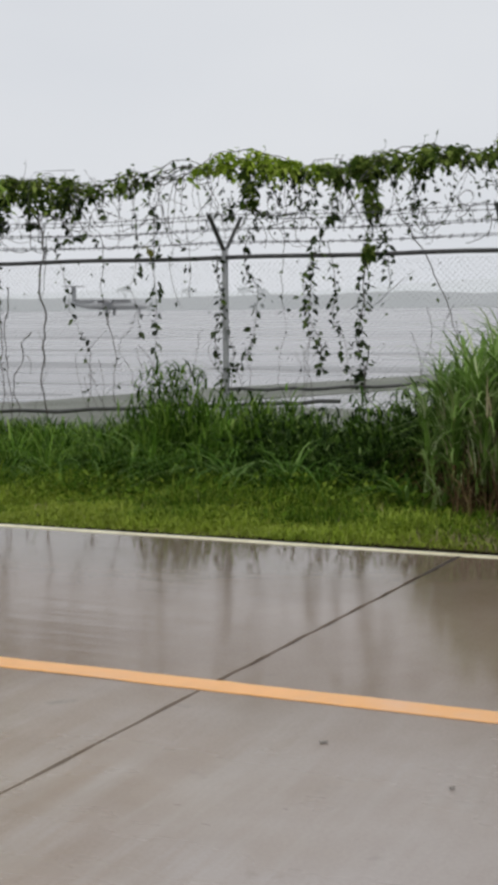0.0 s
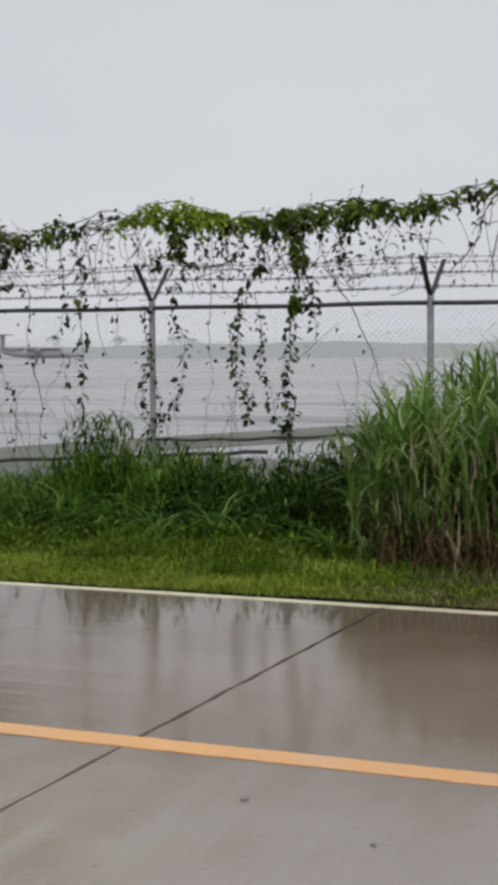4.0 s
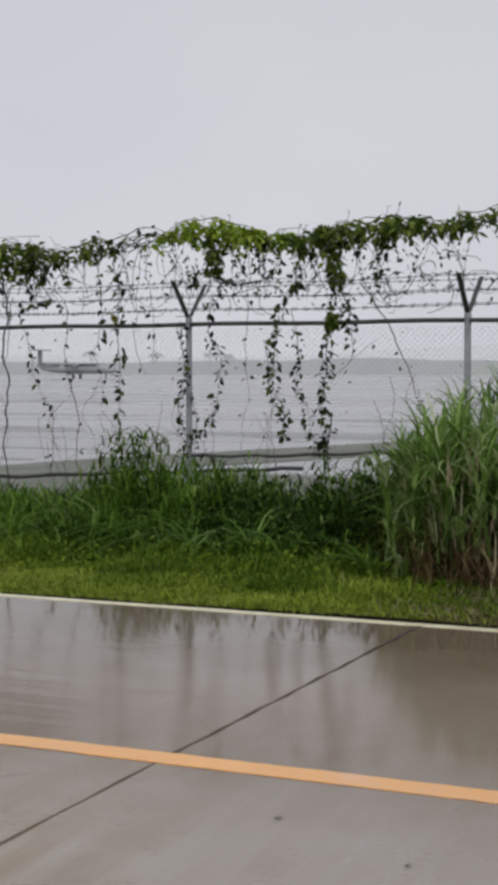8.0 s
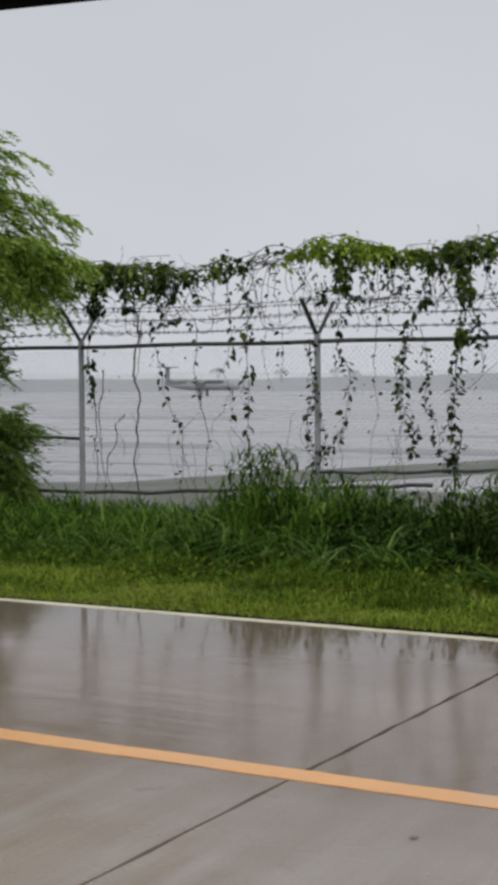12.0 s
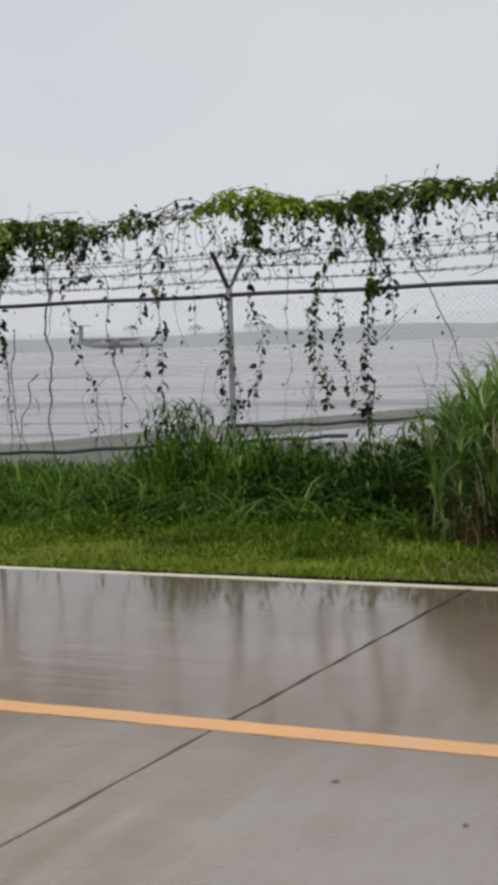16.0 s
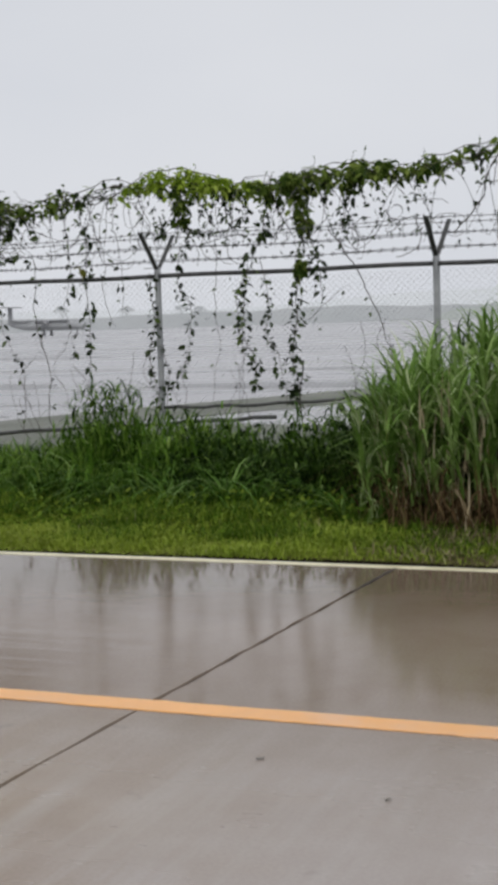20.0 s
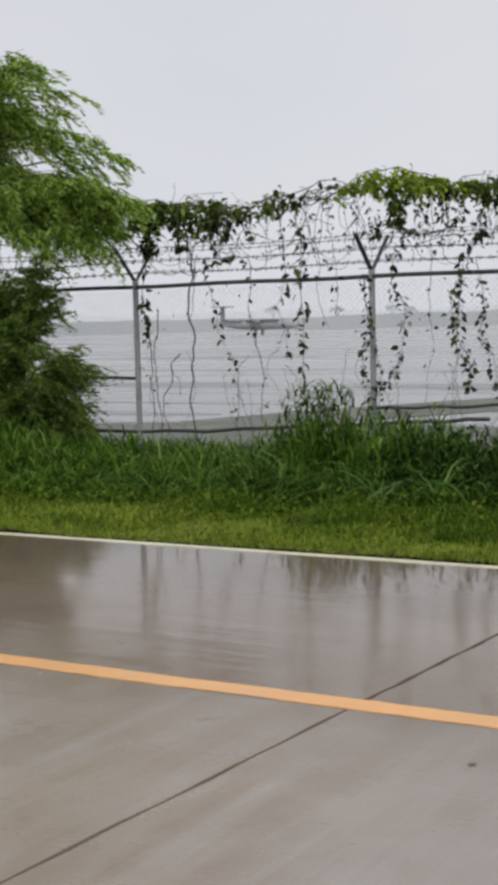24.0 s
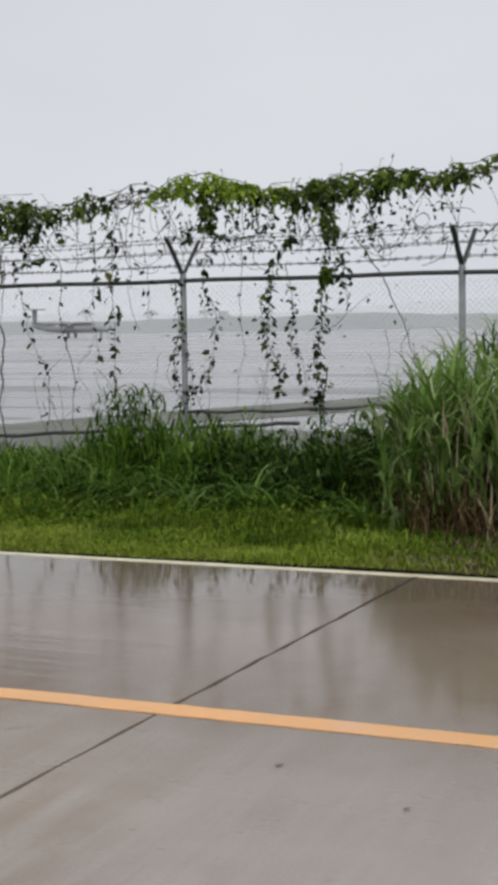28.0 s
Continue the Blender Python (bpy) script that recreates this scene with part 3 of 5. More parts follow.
def post_mesh():
    v1, q1 = tube([(0, 0, -0.3), (0, 0, 0.4), (0, 0, 1.3), (0, 0, 2.06)], 0.034, 14)
    bm = bmesh.new()
    bmesh.ops.create_cone(bm, cap_ends=True, segments=14, radius1=0.039, radius2=0.028, depth=0.06, matrix=Matrix.Translation((0, 0, 2.08)))
    me = bpy.data.meshes.new("cap")
    bm.to_mesh(me)
    bm.free()
    return v1, q1, me


ARMS = ((46, 0.55, 0), (-36, 0.48, -15))  # lean towards the road, length, twist


def arm_bm(lean, length, twist):
    """An angle-iron arm that leans out over one side."""
    bm = bmesh.new()
    box(bm, -0.026, 0.026, -0.004, 0.004, 0, length, 0.0015)
    box(bm, -0.026, -0.019, 0.0042, 0.036, 0, length, 0.0015)
    bm.transform(Matrix.Translation((0, 0, 2.07)) @ Matrix.Rotation(radians(twist), 4, "Z") @ Matrix.Rotation(radians(lean), 4, "X"))
    return bm


pv, pq, cap_me = post_mesh()
arm_me = []
for spec in ARMS:
    me = bpy.data.meshes.new("arm")
    b = arm_bm(*spec)
    b.to_mesh(me)
    b.free()
    me.materials.append(M_ARM)
    arm_me.append(me)
cap_me.materials.append(M_GALV)
post_me = None
for px in POSTS:
    if post_me is None:
        post = raw("post", pv, pq, M_GALV, fence, smooth=True)
        post_me = post.data
    else:
        post = new("post", post_me)
        post.parent = fence
    post.location = (px, FENCE_Y, 0)
    for nm, me in (("cap", cap_me), ("arm", arm_me[0]), ("arm", arm_me[1])):
        ob = new(nm, me)
        ob.parent = post
    for z in (RAIL_Z - 0.02, 1.35, 0.75):
        bm = bmesh.new()
        bmesh.ops.create_cone(bm, cap_ends=True, segments=12, radius1=0.041, radius2=0.041, depth=0.022, matrix=Matrix.Translation((0, 0, z)))
        band = part("tension_band", bm, M_GALV)
        band.parent = post

for a, b in zip(POSTS[:-1], POSTS[1:]):
    xs = np.linspace(a + 0.03, b - 0.03, 9)
    v, q = tube([(x, FENCE_Y - 0.035, RAIL_Z + 0.006 * math.sin(3 * x)) for x in xs], 0.024, 10)
    raw("top_rail", v, q, M_DARK_STEEL, fence, smooth=True)


def sagged(name, pts, radius, material, label="", n=26, wob=0.008):
    p = np.array(pts, float)
    u = np.linspace(0, len(p) - 1, n)
    path = np.stack([np.interp(u, np.arange(len(p)), p[:, k]) for k in range(3)], 1)
    path[:, 2] += wob * np.sin(np.arange(n) * 1.7)
    v, q = tube(path, radius, 8)
    return raw(name, v, q, material, fence, label, smooth=True)


sagged("middle_pipe", [(-15.2, FENCE_Y, 0.98), (-12.2, FENCE_Y, 0.955), (-9.25, FENCE_Y, 0.96)], 0.02, M_DARK_STEEL)
sagged("bottom_pipe", [(-12.2, FENCE_Y, 0.30), (-9.6, FENCE_Y, 0.325), (-8.3, FENCE_Y, 0.35), (-7.1, FENCE_Y, 0.42), (-5.5, FENCE_Y, 0.49), (-4.9, FENCE_Y, 0.53)], 0.021, M_DARK_STEEL, "dark bent bottom pipe")
sagged("bottom_pipe", [(-6.15, FENCE_Y - 0.03, 0.63), (-5.2, FENCE_Y - 0.03, 0.65), (-4.0, FENCE_Y - 0.03, 0.71), (-3.2, FENCE_Y, 0.74), (-0.2, FENCE_Y, 0.8)], 0.017, M_DARK_STEEL, "dark bent bottom pipe")


def chain_link(x0, x1, z0, z1, pitch=0.031, r=0.0016):
    """Woven zigzag wires, each bay a sheet of diamonds."""
    rows = int((z1 - z0) / pitch)
    cols = int((x1 - x0) / pitch)
    a = np.array([0, 2 * np.pi / 3, 4 * np.pi / 3])
    zz = z0 + np.arange(rows + 1) * pitch
    vs, qs = [], []
    base = 0
    for c in range(cols):
        k = (np.arange(rows + 1) + c) % 2
        xs = x0 + (c + 0.5) * pitch + (k - 0.5) * pitch * 1.06
        xs = xs + 0.004 * np.sin(zz * 7 + c * 0.2)
        ys = FENCE_Y + 0.028 + 0.004 * (k - 0.5) + 0.012 * np.sin(zz * 2.1 + c * 0.06)
        v = np.stack([xs[:, None] + r * np.cos(a)[None], ys[:, None] + r * np.sin(a)[None], zz[:, None] + 0 * a[None]], -1)
        i = base + np.arange(rows)[:, None] * 3
        j = np.arange(3)[None]
        q = np.stack([i + j, i + (j + 1) % 3, i + 3 + (j + 1) % 3, i + 3 + j], -1).reshape(-1, 4)
        vs.append(v.reshape(-1, 3))
        qs.append(q)
        base += (rows + 1) * 3
    return np.concatenate(vs), np.concatenate(qs)


for a, b in zip(POSTS[:-1], POSTS[1:]):
    v, q = chain_link(a + 0.04, b - 0.04, 0.36, 2.0)
    tagged(raw("wire_mesh", v, q, M_WIRE, fence, "galvanised diamond wire mesh"), kind="stuff")

ARM_SPOTS = []
for lean, length, twist in ARMS:
    for f in (0.14, 0.32, length - 0.03):
        ARM_SPOTS.append((FENCE_Y - f * math.sin(radians(lean)), 2.07 + f * math.cos(radians(lean))))
for n, (yy, zz) in enumerate(ARM_SPOTS):
    xs = np.arange(POSTS[0], POSTS[-1], 0.05)
    sag = 0.02 * np.sin((xs - POSTS[3]) * np.pi / 3.02) ** 2
    path = np.stack([xs, yy + 0.004 * np.sin(xs * 3 + n), zz - sag + 0.006 * np.sin(xs * 2.3 + n)], 1)
    pieces = [tube(path, 0.0036, 4)]
    for x in np.arange(POSTS[0] + 0.03 * n, POSTS[-1], 0.125):
        z = float(np.interp(x, xs, path[:, 2]))
        y = float(np.interp(x, xs, path[:, 1]))
        for s in (-1, 1):
            pieces.append(tube([(x - 0.012, y - 0.010 * s, z - 0.020 * s), (x, y, z), (x + 0.012, y + 0.010 * s, z + 0.020 * s)], 0.0032, 3))
    v, q = merge(pieces)
    raw("barbed_wire", v, q, M_BARB, fence)

# the razor coil that lies in the arms
coil = thing("razor_wire_coil", "loose spiral of razor wire lying in the fence arms", "razor wire")
turns = np.linspace(0, 1, 1900)
cx = POSTS[0] + turns * (POSTS[-1] - POSTS[0])
ph = turns * 2 * np.pi * 25
for nm, off, rad in (("coil", 0.0, 0.36), ("coil", 2.1, 0.31)):
    rr = rad + 0.035 * np.sin(cx * 2.7 + off) + 0.02 * np.sin(cx * 7.1)
    path = np.stack([cx + 0.16 * np.sin(ph * 0.37 + off), FENCE_Y + rr * 0.9 * np.cos(ph * (1 if off == 0 else -1) + off), 2.60 + rr * np.sin(ph * (1 if off == 0 else -1) + off) + 0.03 * np.sin(cx * 1.9)], 1)
    pieces = [tube(path, 0.0030, 4)]
    for k in range(3, len(path) - 3, 9):
        t3 = path[k + 1] - path[k - 1]
        t3 = t3 / np.linalg.norm(t3)
        o = np.cross(t3, [0, 1, 0.2])
        p = path[k]
        pieces.append((np.stack([p - t3 * 0.02, p + o * 0.012, p + t3 * 0.02, p - o * 0.012]), np.array([[0, 1, 2, 3]])))
    v, q = merge(pieces)
    raw(nm, v, q, M_BARB, coil)

# ---- vines on the wire ----
TOP = np.array([(-9.2, 3.0), (-9.0, 3.01), (-8.7, 2.98), (-8.3, 2.99), (-8.0, 2.94), (-7.85, 2.87), (-7.58, 2.9), (-7.29, 3.0), (-7.1, 2.93), (-6.87, 2.99), (-6.7, 3.05),
                (-6.47, 3.01), (-6.33, 3.08), (-6.13, 3.13), (-5.81, 3.12), (-5.56, 3.06), (-5.31, 2.98), (-5.0, 2.94), (-4.8, 2.95), (-4.6, 3.02), (-4.3, 3.05),
                (-4.1, 3.07), (-3.9, 3.09), (-3.67, 3.06), (-3.5, 3.0), (-3.33, 3.05), (-3.2, 3.09), (-3.0, 3.1), (-2.84, 3.14), (-2.6, 3.18), (-1.5, 3.2)])
THICK = np.array([(-9.2, 0.25), (-9.0, 0.24), (-8.7, 0.2), (-8.54, 0.32), (-8.3, 0.24), (-8.02, 0.3), (-7.86, 0.13), (-7.58, 0.12), (-7.3, 0.17), (-7.1, 0.06), (-6.5, 0.04), (-6.34, 0.12),
                  (-6.07, 0.2), (-5.82, 0.22), (-5.56, 0.16), (-5.31, 0.11), (-5.0, 0.11), (-4.82, 0.17), (-4.64, 0.2), (-4.35, 0.15), (-3.96, 0.2), (-3.79, 0.13), (-3.5, 0.13),
                  (-3.28, 0.12), (-3.1, 0.1), (-2.9, 0.07), (-2.6, 0.04), (-1.5, 0.04)])
AMOUNT = np.array([(-9.2, 900), (-8.1, 1000), (-7.9, 330), (-7.55, 260), (-7.3, 380), (-7.05, 50), (-6.5, 40), (-6.35, 560), (-5.9, 1000), (-5.5, 800), (-5.1, 480), (-4.75, 700), (-4.5, 900),
                   (-4.2, 500), (-3.95, 780), (-3.7, 520), (-3.4, 620), (-3.2, 300), (-2.9, 150), (-2.5, 70), (-1.5, 50)])


def mass(x0, x1, spread=0.14):
    """Leaf places in the cushion that the vine makes on top of the coil."""
    xs = np.arange(x0, x1, 0.01)
    lump = 0.75 + 0.45 * np.sin(xs * 13.0) * np.sin(xs * 5.3 + 1) + 0.3 * np.sin(xs * 29)
    am = np.interp(xs, AMOUNT[:, 0], AMOUNT[:, 1]) * 0.01 * np.clip(lump, 0.15, 2)
    px = np.repeat(xs, rng.poisson(am))
    px = px + rng.uniform(-0.02, 0.02, len(px))
    top = np.interp(px, TOP[:, 0], TOP[:, 1]) + 0.018 * np.sin(px * 17) + 0.016 * np.sin(px * 41) + 0.01 * np.sin(px * 83)
    th = np.interp(px, THICK[:, 0], THICK[:, 1]) * (1 + 0.4 * np.sin(px * 23 + 1.0))
    py = FENCE_Y + rng.normal(0, spread, len(px))
    pz = top - 0.03 - th * rng.uniform(0, 1, len(px)) ** 1.25 - 0.9 * (py - FENCE_Y) ** 2 + rng.normal(0, 0.012, len(px))
    return np.stack([px, py, pz], 1)


def wander(pts, swing=0.014, y=FENCE_Y - 0.06, seed=0):
    """A stem that follows its turning points loosely, with small kinks from leaf to leaf."""
    r = np.random.default_rng(seed)
    p = np.array(pts, float)
    run = np.concatenate([[0], np.cumsum(np.hypot(*np.diff(p, axis=0).T))])
    n = max(6, int(run[-1] / 0.055))
    u = np.linspace(0, run[-1], n)
    x, z = np.interp(u, run, p[:, 0]), np.interp(u, run, p[:, 1])
    soft = lambda a: np.concatenate([a[:1], (a[:-2] + 2 * a[1:-1] + a[2:]) / 4, a[-1:]])
    x, z = soft(soft(x)), soft(soft(z))
    k1, k2 = r.normal(0, swing, n), r.normal(0, swing * 1.5, n)
    return np.stack([x + soft(k1) + 0.012 * np.sin(u * 9 + seed), y + soft(k2) + 0.03 * np.sin(u * 3 + seed), z], 1)


def strand(vine, spec, seed):
    """A hanging stem with leaves set alternately along it."""
    pts, per_m, size, rad, mat = spec
    path = wander(pts, seed=seed)
    v, q = tube(path, rad, 5, 0.6)
    st = raw("hanging_stem", v, q, M_STEM, vine)
    seg = np.concatenate([[0], np.cumsum(np.linalg.norm(np.diff(path, axis=0), axis=1))])
    n = int(per_m * 1.5 * seg[-1])
    if n > 0:
        r = np.random.default_rng(seed + 7)
        u = np.clip((np.arange(n) + r.uniform(-0.6, 0.6, n)) / n, 0, 1) * seg[-1]
        u = u[r.random(n) < 0.86 + 0.22 * np.sin(u * 8.3 + seed)] if per_m < 60 else u
        n = len(u)
        pos = np.stack([np.interp(u, seg, path[:, k]) for k in range(3)], 1)
        side = np.where(np.arange(n) % 2, 1, -1) * r.uniform(0.006, 0.05 if per_m < 60 else 0.07, n)
        pos[:, 0] += side
        pos[:, 1] += r.normal(0, 0.015 if per_m < 60 else 0.04, n)
        two = r.random(n) < 0.3
        pos = np.concatenate([pos, pos[two] + r.normal(0, 0.018, (two.sum(), 3))])
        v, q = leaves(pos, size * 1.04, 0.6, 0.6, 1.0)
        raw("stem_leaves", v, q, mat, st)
    return st


DK, MD = M_VINE_SHADED, M_VINE
VINES = (
    ("dense green vine hanging over the wire beside a fence post", -9.25, -6.45, M_VINE, (
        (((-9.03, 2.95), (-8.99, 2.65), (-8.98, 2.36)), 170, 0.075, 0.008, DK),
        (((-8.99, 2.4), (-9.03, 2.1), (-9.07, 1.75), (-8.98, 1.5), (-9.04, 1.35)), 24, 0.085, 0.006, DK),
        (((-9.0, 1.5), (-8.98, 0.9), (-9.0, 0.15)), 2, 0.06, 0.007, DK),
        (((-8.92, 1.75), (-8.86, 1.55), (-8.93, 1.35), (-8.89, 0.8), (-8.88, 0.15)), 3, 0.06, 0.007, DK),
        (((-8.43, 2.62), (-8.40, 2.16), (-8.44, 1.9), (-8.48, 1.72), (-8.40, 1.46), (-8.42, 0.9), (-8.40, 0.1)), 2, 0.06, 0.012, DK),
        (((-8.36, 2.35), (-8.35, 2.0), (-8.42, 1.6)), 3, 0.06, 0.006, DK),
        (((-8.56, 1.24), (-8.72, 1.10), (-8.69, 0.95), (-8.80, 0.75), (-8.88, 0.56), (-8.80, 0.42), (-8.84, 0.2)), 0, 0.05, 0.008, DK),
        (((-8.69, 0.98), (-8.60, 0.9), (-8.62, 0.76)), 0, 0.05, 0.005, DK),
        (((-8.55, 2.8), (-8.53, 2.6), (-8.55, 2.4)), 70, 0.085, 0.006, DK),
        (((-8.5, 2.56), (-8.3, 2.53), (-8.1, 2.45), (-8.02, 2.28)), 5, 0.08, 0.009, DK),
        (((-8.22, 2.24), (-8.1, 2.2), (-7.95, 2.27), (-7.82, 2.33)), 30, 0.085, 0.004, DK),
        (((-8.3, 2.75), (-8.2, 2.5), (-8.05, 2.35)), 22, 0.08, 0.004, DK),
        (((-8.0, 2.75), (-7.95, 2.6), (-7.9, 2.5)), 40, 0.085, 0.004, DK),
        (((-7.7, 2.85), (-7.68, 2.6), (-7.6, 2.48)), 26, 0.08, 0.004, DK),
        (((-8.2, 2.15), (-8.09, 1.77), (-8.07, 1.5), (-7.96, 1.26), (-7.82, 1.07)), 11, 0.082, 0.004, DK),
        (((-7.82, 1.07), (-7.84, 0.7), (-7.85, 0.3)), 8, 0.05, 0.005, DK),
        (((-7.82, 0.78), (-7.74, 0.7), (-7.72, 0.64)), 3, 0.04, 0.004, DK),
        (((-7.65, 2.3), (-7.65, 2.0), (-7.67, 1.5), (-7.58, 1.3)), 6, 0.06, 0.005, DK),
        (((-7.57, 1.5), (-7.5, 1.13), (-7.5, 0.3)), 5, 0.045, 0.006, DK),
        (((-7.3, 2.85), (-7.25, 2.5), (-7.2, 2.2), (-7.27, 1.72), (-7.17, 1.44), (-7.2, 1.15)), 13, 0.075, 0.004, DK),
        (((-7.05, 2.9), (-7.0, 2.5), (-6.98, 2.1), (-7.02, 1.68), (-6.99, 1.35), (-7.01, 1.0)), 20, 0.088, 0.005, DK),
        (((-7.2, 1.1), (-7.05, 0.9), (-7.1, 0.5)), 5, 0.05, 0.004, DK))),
    ("bright yellow-green vine cushioned on the razor wire", -6.45, -5.05, M_VINE_BRIGHT, (
        (((-7.25, 2.9), (-6.95, 2.95), (-6.75, 3.06), (-6.55, 3.05), (-6.4, 2.98)), 7, 0.07, 0.007, DK),
        (((-6.98, 2.9), (-6.7, 2.84), (-6.55, 2.93), (-6.35, 3.0)), 10, 0.06, 0.008, DK),
        (((-6.6, 3.0), (-6.66, 2.6), (-6.55, 2.1), (-6.6, 1.6)), 7, 0.055, 0.004, DK),
        (((-6.75, 2.95), (-6.82, 2.5), (-6.78, 1.9), (-6.7, 1.5)), 5, 0.055, 0.004, DK),
        (((-6.35, 2.95), (-6.32, 2.75), (-6.2, 2.55), (-6.3, 2.4)), 14, 0.055, 0.005, DK),
        (((-6.1, 2.6), (-6.12, 2.5), (-6.1, 2.42)), 90, 0.07, 0.004, DK),
        (((-6.24, 2.05), (-6.20, 1.5), (-6.26, 1.2), (-6.22, 0.55)), 30, 0.062, 0.005, DK),
        (((-6.14, 1.3), (-6.08, 1.0), (-6.12, 0.5)), 24, 0.06, 0.004, DK),
        (((-5.88, 2.98), (-5.84, 2.75), (-5.85, 2.55)), 150, 0.08, 0.006, MD),
        (((-5.84, 2.6), (-5.8, 2.4), (-5.88, 2.2)), 20, 0.06, 0.004, DK),
        (((-5.9, 2.3), (-5.94, 1.89), (-5.8, 1.75), (-5.76, 1.62), (-5.8, 1.4), (-5.83, 1.18), (-5.95, 1.0), (-6.03, 0.85), (-5.97, 0.6)), 24, 0.068, 0.004, DK),
        (((-5.5, 2.9), (-5.47, 2.3), (-5.53, 1.8), (-5.48, 1.3), (-5.55, 0.7)), 4, 0.05, 0.004, DK),
        (((-5.9, 2.5), (-5.62, 2.42), (-5.3, 2.46), (-5.15, 2.55)), 34, 0.062, 0.005, DK),
        (((-5.65, 2.8), (-5.6, 2.6), (-5.5, 2.5)), 30, 0.06, 0.004, DK),
        (((-5.38, 2.92), (-5.33, 2.7), (-5.35, 2.58)), 60, 0.075, 0.004, DK),
        (((-5.2, 2.85), (-5.12, 2.65), (-5.2, 2.5)), 26, 0.065, 0.004, DK),
        (((-4.98, 2.62), (-4.95, 2.45), (-5.05, 2.25), (-5.12, 2.1)), 40, 0.082, 0.006, DK),
        (((-5.12, 2.1), (-5.2, 1.9), (-5.19, 1.75), (-5.22, 1.4), (-5.11, 1.11), (-5.06, 0.8)), 44, 0.07, 0.005, DK),
        (((-5.16, 2.05), (-5.27, 1.8), (-5.25, 1.3)), 22, 0.065, 0.004, MD))),
    ("green vine draped along the razor wire with long leafy tails", -5.05, -3.2, M_VINE, (
        (((-4.98, 2.15), (-4.94, 1.62), (-4.97, 1.4), (-4.89, 1.22), (-4.77, 0.88), (-4.74, 0.66)), 22, 0.062, 0.004, DK),
        (((-4.9, 2.9), (-4.82, 2.7), (-4.72, 2.55), (-4.78, 2.4)), 20, 0.06, 0.006, DK),
        (((-4.64, 3.0), (-4.58, 2.75), (-4.52, 2.42)), 190, 0.08, 0.008, MD),
        (((-4.52, 2.45), (-4.62, 2.25), (-4.6, 2.05)), 48, 0.075, 0.006, DK),
        (((-4.58, 1.95), (-4.63, 1.62), (-4.69, 1.16), (-4.64, 0.85), (-4.68, 0.66)), 44, 0.076, 0.006, DK),
        (((-4.6, 1.1), (-4.61, 0.54), (-4.57, 0.1)), 4, 0.05, 0.008, DK),
        (((-4.5, 2.5), (-4.42, 2.25), (-4.37, 1.95), (-4.34, 1.72)), 34, 0.075, 0.005, DK),
        (((-4.52, 1.5), (-4.32, 1.68), (-4.1, 1.84)), 9, 0.06, 0.003, DK),
        (((-4.28, 2.9), (-4.25, 2.75), (-4.28, 2.62)), 40, 0.075, 0.004, DK),
        (((-3.98, 2.95), (-4.03, 2.7), (-4.13, 2.35)), 46, 0.072, 0.005, DK),
        (((-3.85, 2.95), (-3.75, 2.82), (-3.65, 2.74)), 24, 0.075, 0.004, DK),
        (((-4.25, 2.4), (-4.0, 2.02), (-3.86, 1.72), (-3.72, 1.45), (-3.62, 1.05)), 2, 0.05, 0.007, DK),
        (((-3.7, 1.5), (-3.78, 1.3), (-3.7, 1.0)), 2, 0.05, 0.004, DK))),
    ("thin green vine trailing out along the bare razor wire", -3.2, -1.0, M_VINE, (
        (((-3.15, 3.03), (-3.08, 2.9), (-3.1, 2.8)), 50, 0.095, 0.005, MD), (((-2.78, 3.12), (-2.74, 2.98), (-2.76, 2.88)), 40, 0.095, 0.005, DK),
        (((-2.45, 3.15), (-2.62, 2.9), (-2.72, 2.6), (-2.95, 2.3)), 5, 0.07, 0.010, DK), (((-2.3, 3.1), (-2.5, 2.7), (-2.6, 2.2)), 3, 0.08, 0.009, DK))),
)
SPRIGS = ((-8.66, 3.0, 0.17), (-7.28, 2.98, 0.07), (-6.0, 3.1, 0.06), (-5.7, 3.1, 0.05), (-4.95, 2.94, 0.08), (-4.42, 3.04, 0.10), (-4.02, 3.07, 0.09), (-3.9, 3.08, 0.10), (-3.3, 3.06, 0.08), (-2.75, 3.14, 0.08))
seed = 100
